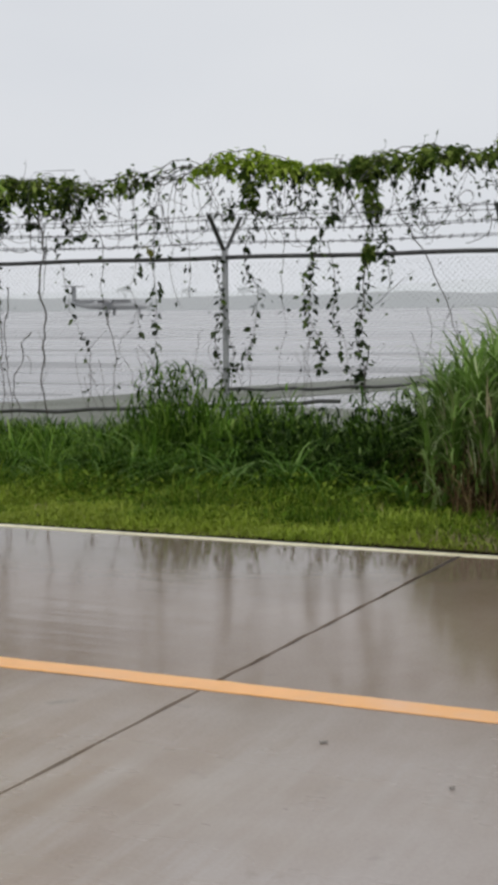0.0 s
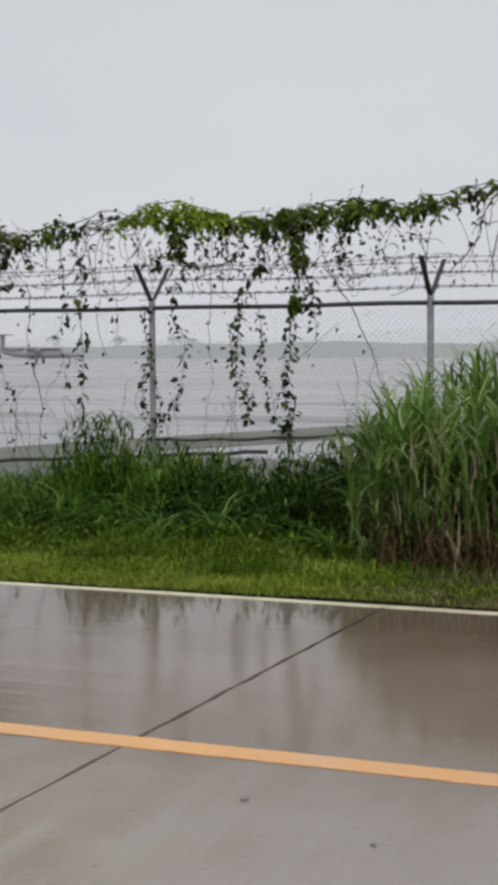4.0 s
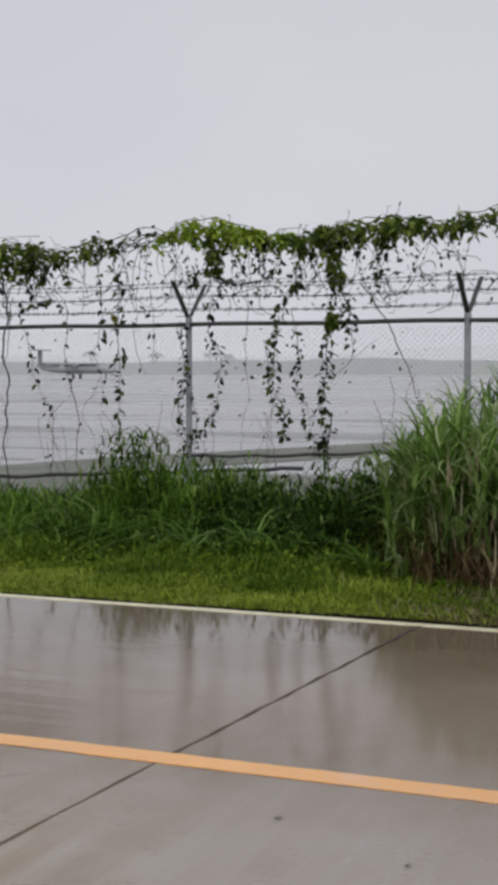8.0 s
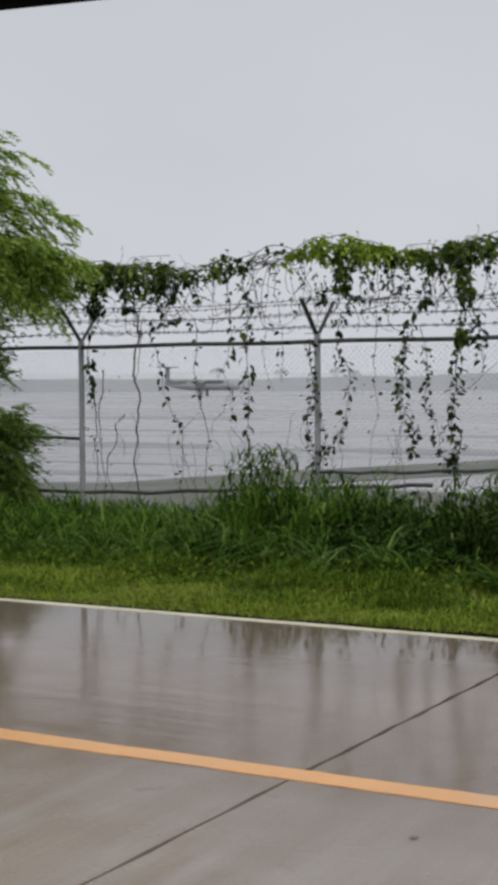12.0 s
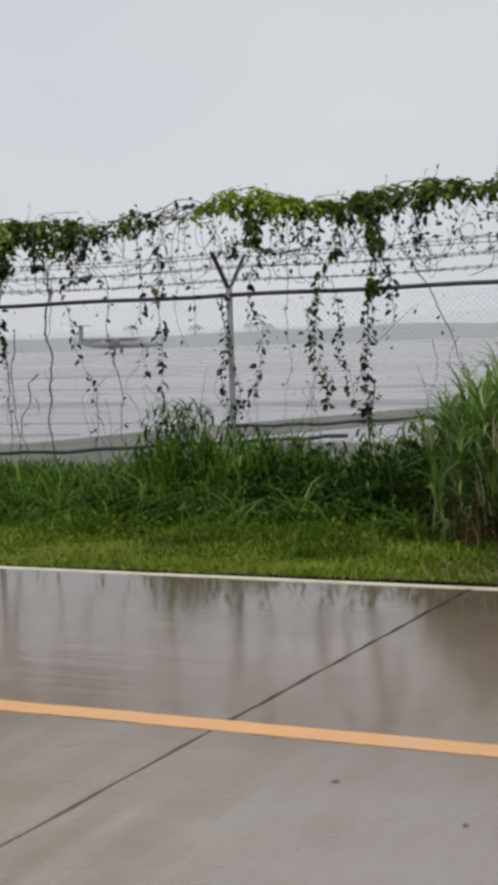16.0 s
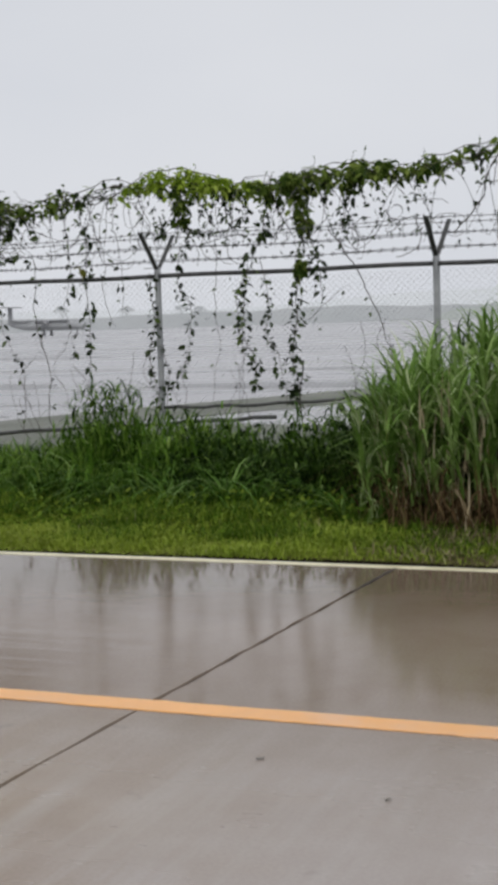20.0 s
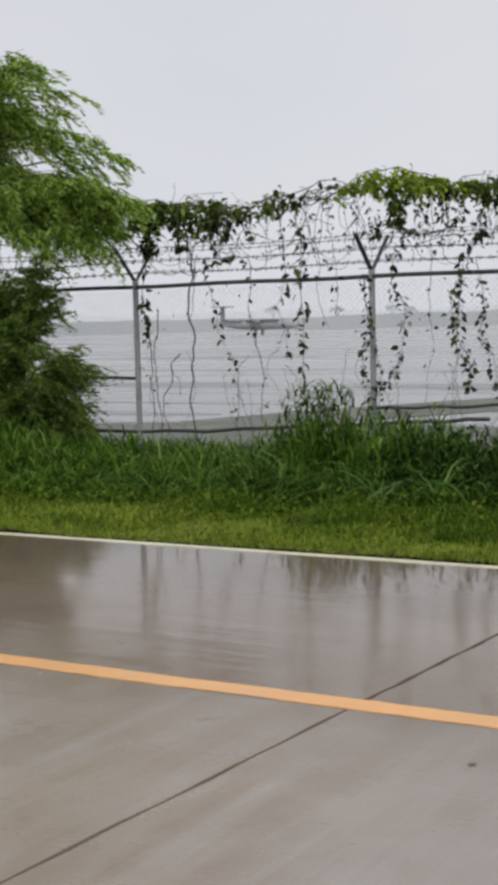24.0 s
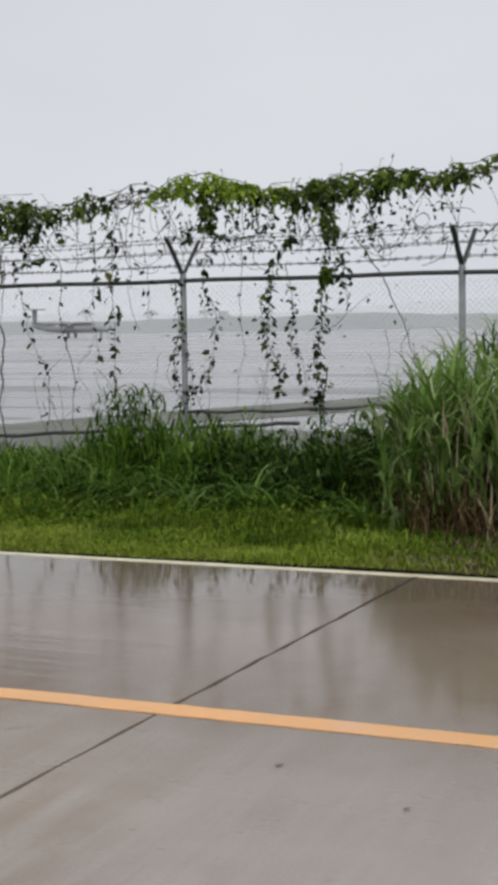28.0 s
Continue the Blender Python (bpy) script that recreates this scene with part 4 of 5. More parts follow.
for label, x0, x1, mat, specs in VINES:
    vine = thing("climbing_vine", label, "vine", "vines on the fence")
    far_end = x1 > -3.1
    pos = mass(x0, x1)
    v, q = leaves(pos, 0.09, 0.5, 0.5)
    tagged(raw("top_leaves", v, q, mat, vine), kind="stuff")
    # long leaves that hang off the underside of the cushion
    n = int((x1 - x0) * (46 if x1 < -6 else 20 if not far_end else 4))
    hx = rng.uniform(x0, x1, n)
    keep = rng.random(n) < np.interp(hx, AMOUNT[:, 0], AMOUNT[:, 1]) / 500
    hx = hx[keep]
    hz = np.interp(hx, TOP[:, 0], TOP[:, 1]) - np.interp(hx, THICK[:, 0], THICK[:, 1]) * rng.uniform(0.7, 1.2, len(hx)) - 0.03
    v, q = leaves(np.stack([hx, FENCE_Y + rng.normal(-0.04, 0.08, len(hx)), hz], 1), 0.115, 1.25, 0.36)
    tagged(raw("hanging_leaves", v, q, M_VINE_SHADED, vine), kind="stuff")
    for k in range(5):
        xs = np.linspace(x0, x1, 60)
        zt = np.interp(xs, TOP[:, 0], TOP[:, 1]) - 0.04 - 0.03 * k + 0.03 * np.sin(xs * (4 + k) + k * 2) + 0.012 * np.sin(xs * 19 + k)
        v, q = tube(np.stack([xs, FENCE_Y + 0.12 * np.sin(xs * 2.2 + k * 1.4), zt], 1), 0.005, 5)
        raw("runner_stem", v, q, M_STEM, vine)
    for sx, sz, high in SPRIGS:
        if x0 <= sx < x1:
            p = wander(((sx, sz - 0.05), (sx + 0.02, sz + high * 0.6), (sx + 0.01, sz + high)), 0.008, FENCE_Y, seed)
            v, q = tube(p, 0.0035, 4, 0.5)
            st = raw("upright_shoot", v, q, M_STEM, vine)
            v, q = leaves(p[2::2] + rng.normal(0, 0.008, p[2::2].shape), 0.055, -0.2, 0.45)
            raw("shoot_leaves", v, q, mat, st)
    for sp in specs:
        strand(vine, sp, seed)
        seed += 3
    # leaves scattered over the coil below the cushion
    n = int((x1 - x0) * (7 if far_end else 80 if x0 > -6.5 else 26))
    pos = np.stack([rng.uniform(x0, x1, n), FENCE_Y + rng.normal(0, 0.2, n), 2.95 - 0.75 * rng.beta(1.1, 1.4, n)], 1)
    two = rng.random(n) < 0.3
    pos = np.concatenate([pos, pos[two] + rng.normal(0, 0.02, (two.sum(), 3))])
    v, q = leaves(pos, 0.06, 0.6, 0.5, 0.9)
    tagged(raw("loose_leaves", v, q, M_VINE_SHADED, vine), kind="stuff")
    n = int((x1 - x0) * (10 if not far_end else 2))
    pos = np.stack([rng.uniform(x0, x1, n), FENCE_Y - 0.05 + rng.normal(0, 0.03, n), rng.uniform(0.5, 2.1, n)], 1)
    v, q = leaves(pos, 0.045, 0.6, 0.5, 0.9)
    tagged(raw("loose_leaves", v, q, M_VINE_SHADED, vine), kind="stuff")
    # thin bare stems low on the mesh
    for k in range(int((x1 - x0) * (5 if not far_end else 1))):
        xa, za = rng.uniform(x0, x1), rng.uniform(0.7, 1.5)
        p = wander(((xa, za), (xa + rng.normal(0, 0.1), za * 0.7 + 0.1), (xa + rng.normal(0, 0.12), 0.35)), 0.02, FENCE_Y - 0.04, seed)
        v, q = tube(p, 0.0032, 4, 0.7)
        raw("tendril", v, q, M_STEM, vine)
        seed += 1
    # curled stems in the coil under the cushion
    for k in range(int((x1 - x0) * (16 if not far_end else 3))):
        xa, za = rng.uniform(x0, x1), rng.uniform(2.3, 2.95)
        turn, bend, step = rng.uniform(0, 6.28), rng.normal(0, 0.22), rng.uniform(0.025, 0.045)
        ang = turn + np.cumsum(bend + rng.normal(0, 0.25, 16))
        p = np.stack([xa + np.cumsum(np.cos(ang)) * step, FENCE_Y + rng.normal(0, 0.12) + 0.03 * np.sin(ang), np.clip(za + np.cumsum(np.sin(ang)) * step, 2.1, 3.0)], 1)
        v, q = tube(p, rng.uniform(0.0032, 0.0055), 4, 0.6)
        raw("tendril", v, q, M_STEM, vine)
v, q = leaves(np.array([-7.03, FENCE_Y - 0.08, 2.12]) + rng.normal(0, 0.028, (10, 3)), 0.09, 0.9, 0.6)
tagged(raw("yellow_leaf_cluster", v, q, M_VINE_YELLOW), "yellowed vine leaves caught on the fence rail", "leaves")
v, q = leaves(np.array([-4.54, FENCE_Y - 0.08, 2.06]) + rng.normal(0, 0.04, (22, 3)), 0.12, 0.9, 0.75)
tagged(raw("leaf_cluster", v, q, M_VINE), "cluster of broad green vine leaves hanging on the fence rail", "leaves")

# ---- tall grass and canes ----
G_TOP = np.array([(-14, 1.0), (-10.5, 0.95), (-9.6, 0.75), (-8.9, 0.45), (-7.65, 0.44), (-7.0, 0.48), (-6.4, 0.52), (-5.95, 0.68), (-5.6, 0.86), (-5.33, 0.84), (-4.9, 0.80),
                  (-4.57, 0.70), (-4.16, 0.57), (-3.75, 0.62), (-3.45, 0.8), (-3.2, 0.95), (-3.0, 1.1), (0, 1.1), (3, 0.9)])


def grass_clumps(name, label, x0, x1, y0, y1, clumps, per, material, seed, scale=1.0, width=0.018, bend=(0.25, 1.1), front=0.6):
    """Many tufts of arching blades, each with its own height and lean, dark gaps between them."""
    r = np.random.default_rng(seed)
    cx, cy = r.uniform(x0, x1, clumps), y0 + (y1 - y0) * r.beta(0.9, 1.2, clumps)
    high = np.interp(cx * 11 / np.maximum(cy, 9), G_TOP[:, 0], G_TOP[:, 1]) * scale * r.uniform(0.72, 1.12, clumps)
    high *= front + (1 - front) * np.clip((cy - y0) / 0.5, 0, 1)
    lean = r.normal(0, 0.12, (clumps, 2))
    k = np.repeat(np.arange(clumps), r.poisson(per, clumps))
    n = len(k)
    az = r.uniform(0, 2 * np.pi, n)
    out = r.random(n) ** 0.7
    x = cx[k] + np.cos(az) * out * 0.07 + lean[k, 0] * 0.2
    y = cy[k] + np.sin(az) * out * 0.07 + lean[k, 1] * 0.2
    h = high[k] * r.uniform(0.5, 1.12, n) * (1.12 - 0.25 * out)
    b = (bend[0] + (bend[1] - bend[0]) * out) * r.uniform(0.6, 1.3, n) * np.clip(1.25 - 0.5 * h, 0.5, 1)
    pos = np.stack([x, y, verge_height(x, y) - 0.02], 1)
    v, q = blades(pos, h * 1.1, width * r.uniform(0.55, 1.4, n), az + r.normal(0, 0.4, n), b, 5, 0.3)
    return tagged(raw(name, v, q, material), label, "tall grass", kind="stuff")


DARK_STAND = (-4.3, -3.42)  # where broad-leaved weeds take the place of the grass


def grass_domes(name, label, x0, x1, y0, y1, clumps, per, material, seed, scale=1.0, width=0.016, length=(0.16, 0.42), front=0.6, thin=True):
    """Rounded heaps of short curving blades that sit at all heights, dark inside and lit on their crowns."""
    r = np.random.default_rng(seed)
    cx, cy = r.uniform(x0, x1, clumps), y0 + (y1 - y0) * r.beta(0.9, 1.1, clumps)
    high = np.interp(cx * 11 / np.maximum(cy, 9), G_TOP[:, 0], G_TOP[:, 1]) * scale * r.uniform(0.62, 1.05, clumps)
    high *= front + (1 - front) * np.clip((cy - y0) / 0.6, 0, 1)
    wide = r.uniform(0.14, 0.32, clumps)
    if thin:
        stand = (cx * 11 / cy > DARK_STAND[0]) & (cx * 11 / cy < DARK_STAND[1]) & (r.random(clumps) < 0.8)
        cx, cy, high, wide = cx[~stand], cy[~stand], high[~stand], wide[~stand]
        clumps = len(cx)
    k = np.repeat(np.arange(clumps), r.poisson(per, clumps))
    n = len(k)
    az, el, f = r.uniform(0, 2 * np.pi, n), np.arcsin(r.uniform(0.0, 1, n)), r.uniform(0.35, 1.0, n)
    x, y = cx[k] + wide[k] * f * np.cos(el) * np.cos(az), cy[k] + wide[k] * f * np.cos(el) * np.sin(az)
    ln = r.uniform(*length, n)
    z = np.clip(high[k] * f * np.sin(el) - 0.45 * ln, -0.02, None) + verge_height(x, y)
    v, q = blades(np.stack([x, y, z], 1), ln, width * r.uniform(0.5, 1.5, n), az + r.normal(0, 0.9, n), r.uniform(0.35, 1.5, n), 4, 0.3)
    return tagged(raw(name, v, q, material), label, "tall grass", kind="stuff")


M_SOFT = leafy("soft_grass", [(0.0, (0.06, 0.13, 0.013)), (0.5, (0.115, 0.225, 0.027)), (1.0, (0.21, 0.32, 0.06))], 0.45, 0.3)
grass_clumps("tall_grass", "dense dark green tall grass along the foot of the fence", -13.5, 3.0, 10.3, 12.9, 420, 20, M_GRASS, 21, 1.0, 0.016, (0.35, 1.2))
grass_domes("leafy_grass", "heaps of curling dark green grass blades along the fence", -13.5, 3.0, 10.15, 12.7, 520, 60, M_GRASS, 26, 1.0, 0.019)
# lit crowns put into colour: lighter blades mixed over the dark heaps
grass_domes("lit_grass_crowns", "curling grass blades whose lighter green holds the light on the crowns", -13.5, -4.5, 10.1, 12.5, 190, 34, M_SOFT, 25, 1.04, 0.017, (0.14, 0.34))
grass_domes("tall_grass_fringe", "low fringe of curling grass in front of the tall growth", -13.5, 3.0, 9.65, 10.4, 260, 26, M_GRASS, 22, 0.55, 0.015, (0.1, 0.26), 0.5)
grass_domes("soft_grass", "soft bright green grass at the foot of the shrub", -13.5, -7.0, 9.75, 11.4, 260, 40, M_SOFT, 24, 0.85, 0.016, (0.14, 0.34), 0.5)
# weed green taken near-black, with the recess's shade put into the colour
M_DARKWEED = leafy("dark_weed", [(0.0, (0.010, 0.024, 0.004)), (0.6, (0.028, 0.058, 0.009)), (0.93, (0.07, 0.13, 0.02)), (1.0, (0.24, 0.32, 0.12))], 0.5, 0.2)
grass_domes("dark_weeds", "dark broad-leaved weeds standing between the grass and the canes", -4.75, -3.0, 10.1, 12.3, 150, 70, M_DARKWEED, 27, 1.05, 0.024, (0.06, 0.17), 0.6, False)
grass_clumps("grass_behind_fence", "thin low grass behind the fence", -13.5, 3.0, 13.0, 13.95, 300, 18, M_GRASS, 23, 0.72, 0.012, (0.2, 0.9), 0.8)


def tussock(x, y, height, count, material, label, seed, width=0.018, bend=(0.3, 0.95)):
    r = np.random.default_rng(seed)
    az = r.uniform(0, 2 * np.pi, count)
    pos = np.stack([x + 0.07 * np.cos(az) * r.uniform(0, 1.6, count), y + 0.07 * np.sin(az), np.full(count, float(verge_height(np.array(x), np.array(y))) - 0.02)], 1)
    v, q = blades(pos, height * r.uniform(0.6, 1.15, count), width * r.uniform(0.6, 1.3, count), az, r.uniform(*bend, count), 6, 0.25)
    return tagged(raw("grass_tussock", v, q, material), label, "grass", "tussocks in the tall grass")


M_TUFT = leafy("broad_grass", [(0.0, (0.06, 0.14, 0.018)), (0.6, (0.12, 0.23, 0.04)), (1.0, (0.27, 0.38, 0.13))], 0.4, 0.3)
tr = np.random.default_rng(299)
BROAD = ((-4.62, 9.95, 0.62), (-4.36, 10.0, 0.5), (-4.10, 9.9, 0.58), (-3.9, 10.0, 0.46), (-5.1, 10.1, 0.5), (-5.35, 10.25, 0.55), (-6.0, 10.1, 0.5), (-6.35, 10.15, 0.42), (-6.9, 10.1, 0.46), (-7.5, 10.0, 0.42),
         (-3.05, 9.7, 0.42), (-4.75, 10.5, 0.7), (-5.7, 10.5, 0.66), (-8.1, 10.0, 0.4))
for k, (x, y, h) in enumerate(BROAD):
    tussock(x, y, h * 1.15, int(tr.integers(22, 32)), M_TUFT, "arching broad-bladed grass tussock at the edge of the tall grass", 300 + k, 0.022, (0.9, 1.7))
for k in range(16):
    x, y = -8.0 + 4.6 * (k + tr.uniform(-0.3, 1.3)) / 16, 10.25 + 0.9 * tr.random()
    tussock(x, y, tr.uniform(0.5, 0.72), int(tr.integers(30, 46)), M_SOFT, "fan-shaped clump of mid-green grass in the tall growth", 400 + k, 0.018, (0.45, 1.3))


def leafy_weed(x, y, wide, low, top, count, seed):
    """A weed with upright stems and long curling leaves all the way up."""
    weed = thing("tall_weed", "dark green weed with curling leaves rising above the grass", "weed", "weeds in the tall grass")
    r = np.random.default_rng(seed)
    stems = []
    for k in range(9):
        a = r.uniform(-1, 1, 2)
        u = np.linspace(0, 1, 6)[:, None]
        stems.append(tube(np.array([x, y, -0.02]) + u * [a[0] * wide, a[1] * 0.25, top * r.uniform(0.75, 0.95)], 0.007, 5, 0.5))
    v, q = merge(stems)
    tagged(raw("stalk_mass", v, q, M_GRASS, weed), kind="stuff")
    f = r.random(count) ** 0.8
    z = low + (top - low) * f
    spread = wide * np.sqrt(np.clip(1 - (f - 0.25) ** 2 * 1.3, 0.05, 1))
    pos = np.stack([x + spread * r.uniform(-1, 1, count), y + 0.3 * r.uniform(-1, 1, count), z], 1)
    v, q = blades(pos, r.uniform(0.16, 0.32, count), r.uniform(0.012, 0.026, count), r.uniform(0, 6.28, count), r.uniform(0.8, 1.9, count), 6, 0.4)
    tagged(raw("curling_leaves", v, q, M_GRASS, weed), kind="stuff")


leafy_weed(-5.82, 11.3, 0.36, 0.25, 0.92, 250, 330)
leafy_weed(-3.75, 11.2, 0.4, 0.2, 0.70, 120, 331)

cane = thing("cane_grass_clump", "tall clump of cane grass with dry brown stalks", "cane grass")
r = np.random.default_rng(77)
n = 560
cxs, cys = r.uniform(-3.2, 1.6, n), 9.42 + 2.0 * r.beta(0.9, 1.3, n)
edge = np.interp(cxs, (-3.2, -2.9, -2.6, -2.3, -2.0, 2), (0.78, 1.10, 1.36, 1.50, 1.58, 1.72)) * np.interp(cys, (9.4, 10.2, 11.4), (0.74, 1.0, 1.04))
hgt = edge * r.uniform(0.60, 1.04, n)
cxs += 0.28 * np.clip((10.7 - cys) / 1.2, 0, 1)
stalks, dead = [], []
lp, lh, lw, la, lb = [], [], [], [], []
dp, dh, dw, da, db = [], [], [], [], []
for k in range(n):
    lean = r.normal(0, 0.085, 2)
    base = np.array([cxs[k], cys[k], 0.0])
    tipz = hgt[k]
    u = np.linspace(0, 1, 5)
    path = base + np.stack([lean[0] * u * tipz, lean[1] * u * tipz, u * tipz * 0.85], 1)
    (dead if r.random() < 0.5 * min(1.0, max(0.0, (cxs[k] + 3.1) / 0.4)) else stalks).append(tube(path, 0.0055, 4, 0.5))
    for j in range(11):
        uu = r.beta(2.0, 1.1)
        lp.append(base + np.array([lean[0], lean[1], 0.85]) * uu * tipz)
        lh.append(r.uniform(0.35, 0.85) * min(1.0, tipz))
        lw.append(r.uniform(0.016, 0.038))
        la.append(r.uniform(0, 6.28))
        lb.append(r.uniform(0.3, 1.15))
    for j in range(4):
        uu = r.uniform(0.0, 0.5)
        dp.append(base + np.array([lean[0], lean[1], 0.85]) * uu * tipz)
        dh.append(r.uniform(0.2, 0.5))
        dw.append(r.uniform(0.008, 0.016))
        da.append(r.uniform(0, 6.28))
        db.append(r.uniform(0.4, 1.5))
for nm, pieces, mat, lab in (("green_stalk_mass", stalks, M_REED, ""), ("dry_stalk_mass", dead, M_DRY, "dry brown stalks")):
    v, q = merge(pieces)
    tagged(raw(nm, v, q, mat, cane, lab), kind="stuff")
v, q = blades(np.array(lp), np.array(lh), np.array(lw), np.array(la), np.array(lb), 5, 0.3)
tagged(raw("cane_leaves", v, q, M_REED, cane), kind="stuff")
v, q = blades(np.array(dp), np.array(dh), np.array(dw), np.array(da), np.array(db), 4, 0.5)
tagged(raw("dry_leaves", v, q, M_DRY, cane, "dry brown leaves low on the canes"), kind="stuff")

n = 1100
fx, fy = r.uniform(-2.8, 1.5, n), 9.36 + 0.95 * r.random(n) ** 1.1
fz = np.interp(fx, (-2.9, -2.5, -2.0, 2), (0.0, 0.35, 0.7, 0.85)) * r.uniform(0.1, 1.0, n)
v, q = blades(np.stack([fx, fy, fz], 1), r.uniform(0.3, 0.75, n) * np.interp(fx, (-2.8, -2.2), (0.55, 1.0)), r.uniform(0.012, 0.026, n), r.uniform(0, 6.28, n), r.uniform(0.15, 0.95, n), 5, 0.3)
tagged(raw("front_leaves", v, q, M_REED, cane), kind="stuff")
n = 3000
fx, fy = r.uniform(-2.6, 1.5, n), 9.05 + 1.1 * r.random(n) ** 0.8
v, q = blades(np.stack([fx, fy, 0 * fx], 1), r.uniform(0.12, 0.66, n), r.uniform(0.007, 0.015, n), r.uniform(0, 6.28, n), r.uniform(0.1, 1.0, n), 4, 0.5)
tagged(raw("dead_growth", v, q, M_DRY, cane, "dry brown blades at the foot of the canes"), kind="stuff")
n = 320
fx, fy = np.where(r.random(n) < 0.55, r.normal(-2.2, 0.2, n), r.uniform(-2.8, 0.5, n)), 9.32 + 0.5 * r.random(n)
v, q = blades(np.stack([fx, fy, r.uniform(0.0, 0.75, n)], 1), r.uniform(0.2, 0.5, n), r.uniform(0.006, 0.014, n), r.uniform(0, 6.28, n), r.uniform(0.1, 0.8, n), 5, 0.6)
tagged(raw("bleached_leaves", v, q, M_STRAW, cane, "pale bleached dead leaves hanging among the canes"), kind="stuff")

n = 46
fx = r.uniform(-3.45, -1.9, n)
fz = np.interp(fx, (-3.45, -3.1, -2.8, -2.5, -2.1), (0.62, 0.88, 1.08, 1.24, 1.44)) + r.uniform(-0.08, 0.06, n)
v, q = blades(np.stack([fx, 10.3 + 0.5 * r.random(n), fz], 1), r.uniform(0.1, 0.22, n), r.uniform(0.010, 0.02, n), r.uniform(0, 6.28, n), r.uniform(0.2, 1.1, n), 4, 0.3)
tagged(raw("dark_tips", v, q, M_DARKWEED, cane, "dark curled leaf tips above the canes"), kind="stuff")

# ---- mown verge ----
def patchy(x, y, seed, scale):
    """A smooth random field between 0 and 1 over the verge."""
    r = np.random.default_rng(seed)
    f = 0
    for k in range(7):
        a, ph = r.uniform(0, 6.28), r.uniform(0, 6.28)
        w = scale * r.uniform(0.6, 2.0)
        f = f + np.sin((x * math.cos(a) + y * 1.6 * math.sin(a)) * w + ph)
    return np.clip(0.5 + f / 6.5, 0, 1)


def short_grass(name, label, count, seed, material, tall, keep):
    r = np.random.default_rng(seed)
    x, y = r.uniform(-11.8, 0.8, count), 8.03 + 2.37 * r.beta(1.0, 1.1, count)
    ok = (r.random(count) < keep(x, y)) & (y > 8.08 + 0.10 * patchy(x, 0 * x, 77, 4.5))
    x, y = x[ok], y[ok]
    n = len(x)
    back = np.clip((y - 8.3) / 1.5, 0, 1)
    h = (0.045 + 0.05 * r.random(n) + tall * back * r.random(n)) * (0.55 + 0.9 * patchy(x, y, seed + 1, 3.2)) * np.clip(0.5 + (y - 8.16) / 0.25, 0.5, 1)
    v, q = blades(np.stack([x, y, verge_height(x, y) - 0.01], 1), h, 0.009 * r.uniform(0.6, 1.5, n), r.uniform(0, 6.28, n), r.uniform(0.25, 1.2, n), 2, 0.2)
    return tagged(raw(name, v, q, material), label, "grass", kind="stuff")


short_grass("short_grass", "short yellow-green grass beside the road", 100000, 9, M_LAWN, 0.06, lambda x, y: (1.15 - 1.0 * patchy(x, y, 50, 2.4) * np.clip((y - 8.6) / 0.6, 0, 1)) * (1 - 0.88 * np.clip((x + 2.55) / 0.55, 0, 1)) * (1 - 0.8 * np.clip((x + 5.2) / 0.8, 0, 1) * np.clip((y - 8.65) / 0.35, 0, 1)))
short_grass("rough_grass", "darker rough grass patches on the verge", 60000, 10, M_WEED, 0.14, lambda x, y: 2.4 * patchy(x, y, 50, 2.4) ** 1.3 * np.clip((y - 8.5 + 0.4 * patchy(x, y, 51, 1.8)) / 0.7, 0, 1) + 0.7 * np.clip((x + 5.2) / 0.8, 0, 1) * np.clip((y - 8.7) / 0.4, 0, 1) * (1 - 0.7 * np.clip((x + 2.7) / 0.5, 0, 1)))
M_LITTER = leafy("withered_litter", [(0.0, (0.10, 0.078, 0.04)), (0.6, (0.20, 0.165, 0.09)), (1.0, (0.36, 0.31, 0.19))], 0.6, 0.15)
short_grass("withered_grass", "brown withered grass at the foot of the canes", 34000, 12, M_LITTER, 0.05, lambda x, y: 0.75 * np.clip((x + 2.7) / 0.8, 0, 1) * np.clip((9.3 - y) / 0.3, 0.3, 1) + 0.02 + 0.12 * patchy(x, y, 53, 2.0) ** 2 * np.clip((y - 8.6) / 0.6, 0, 1))
r = np.random.default_rng(14)
n = 7000
cl = np.stack([r.uniform(-11.5, -2.6, 150), 8.75 + 1.5 * r.beta(2.0, 1.3, 150)], 1)
pick = cl[(r.random(n) ** 1.5 * len(cl)).astype(int)] + r.normal(0, 0.11, (n, 2)) * [1.4, 0.8]
pos = np.stack([pick[:, 0], pick[:, 1], verge_height(pick[:, 0], pick[:, 1]) + 0.02 + 0.16 * r.random(n) ** 1.5], 1)
v, q = leaves(pos, 0.048, 0.05, 0.45)
tagged(raw("low_weeds", v, q, M_WEED), "low leafy weeds among the short grass", "weeds", kind="stuff")

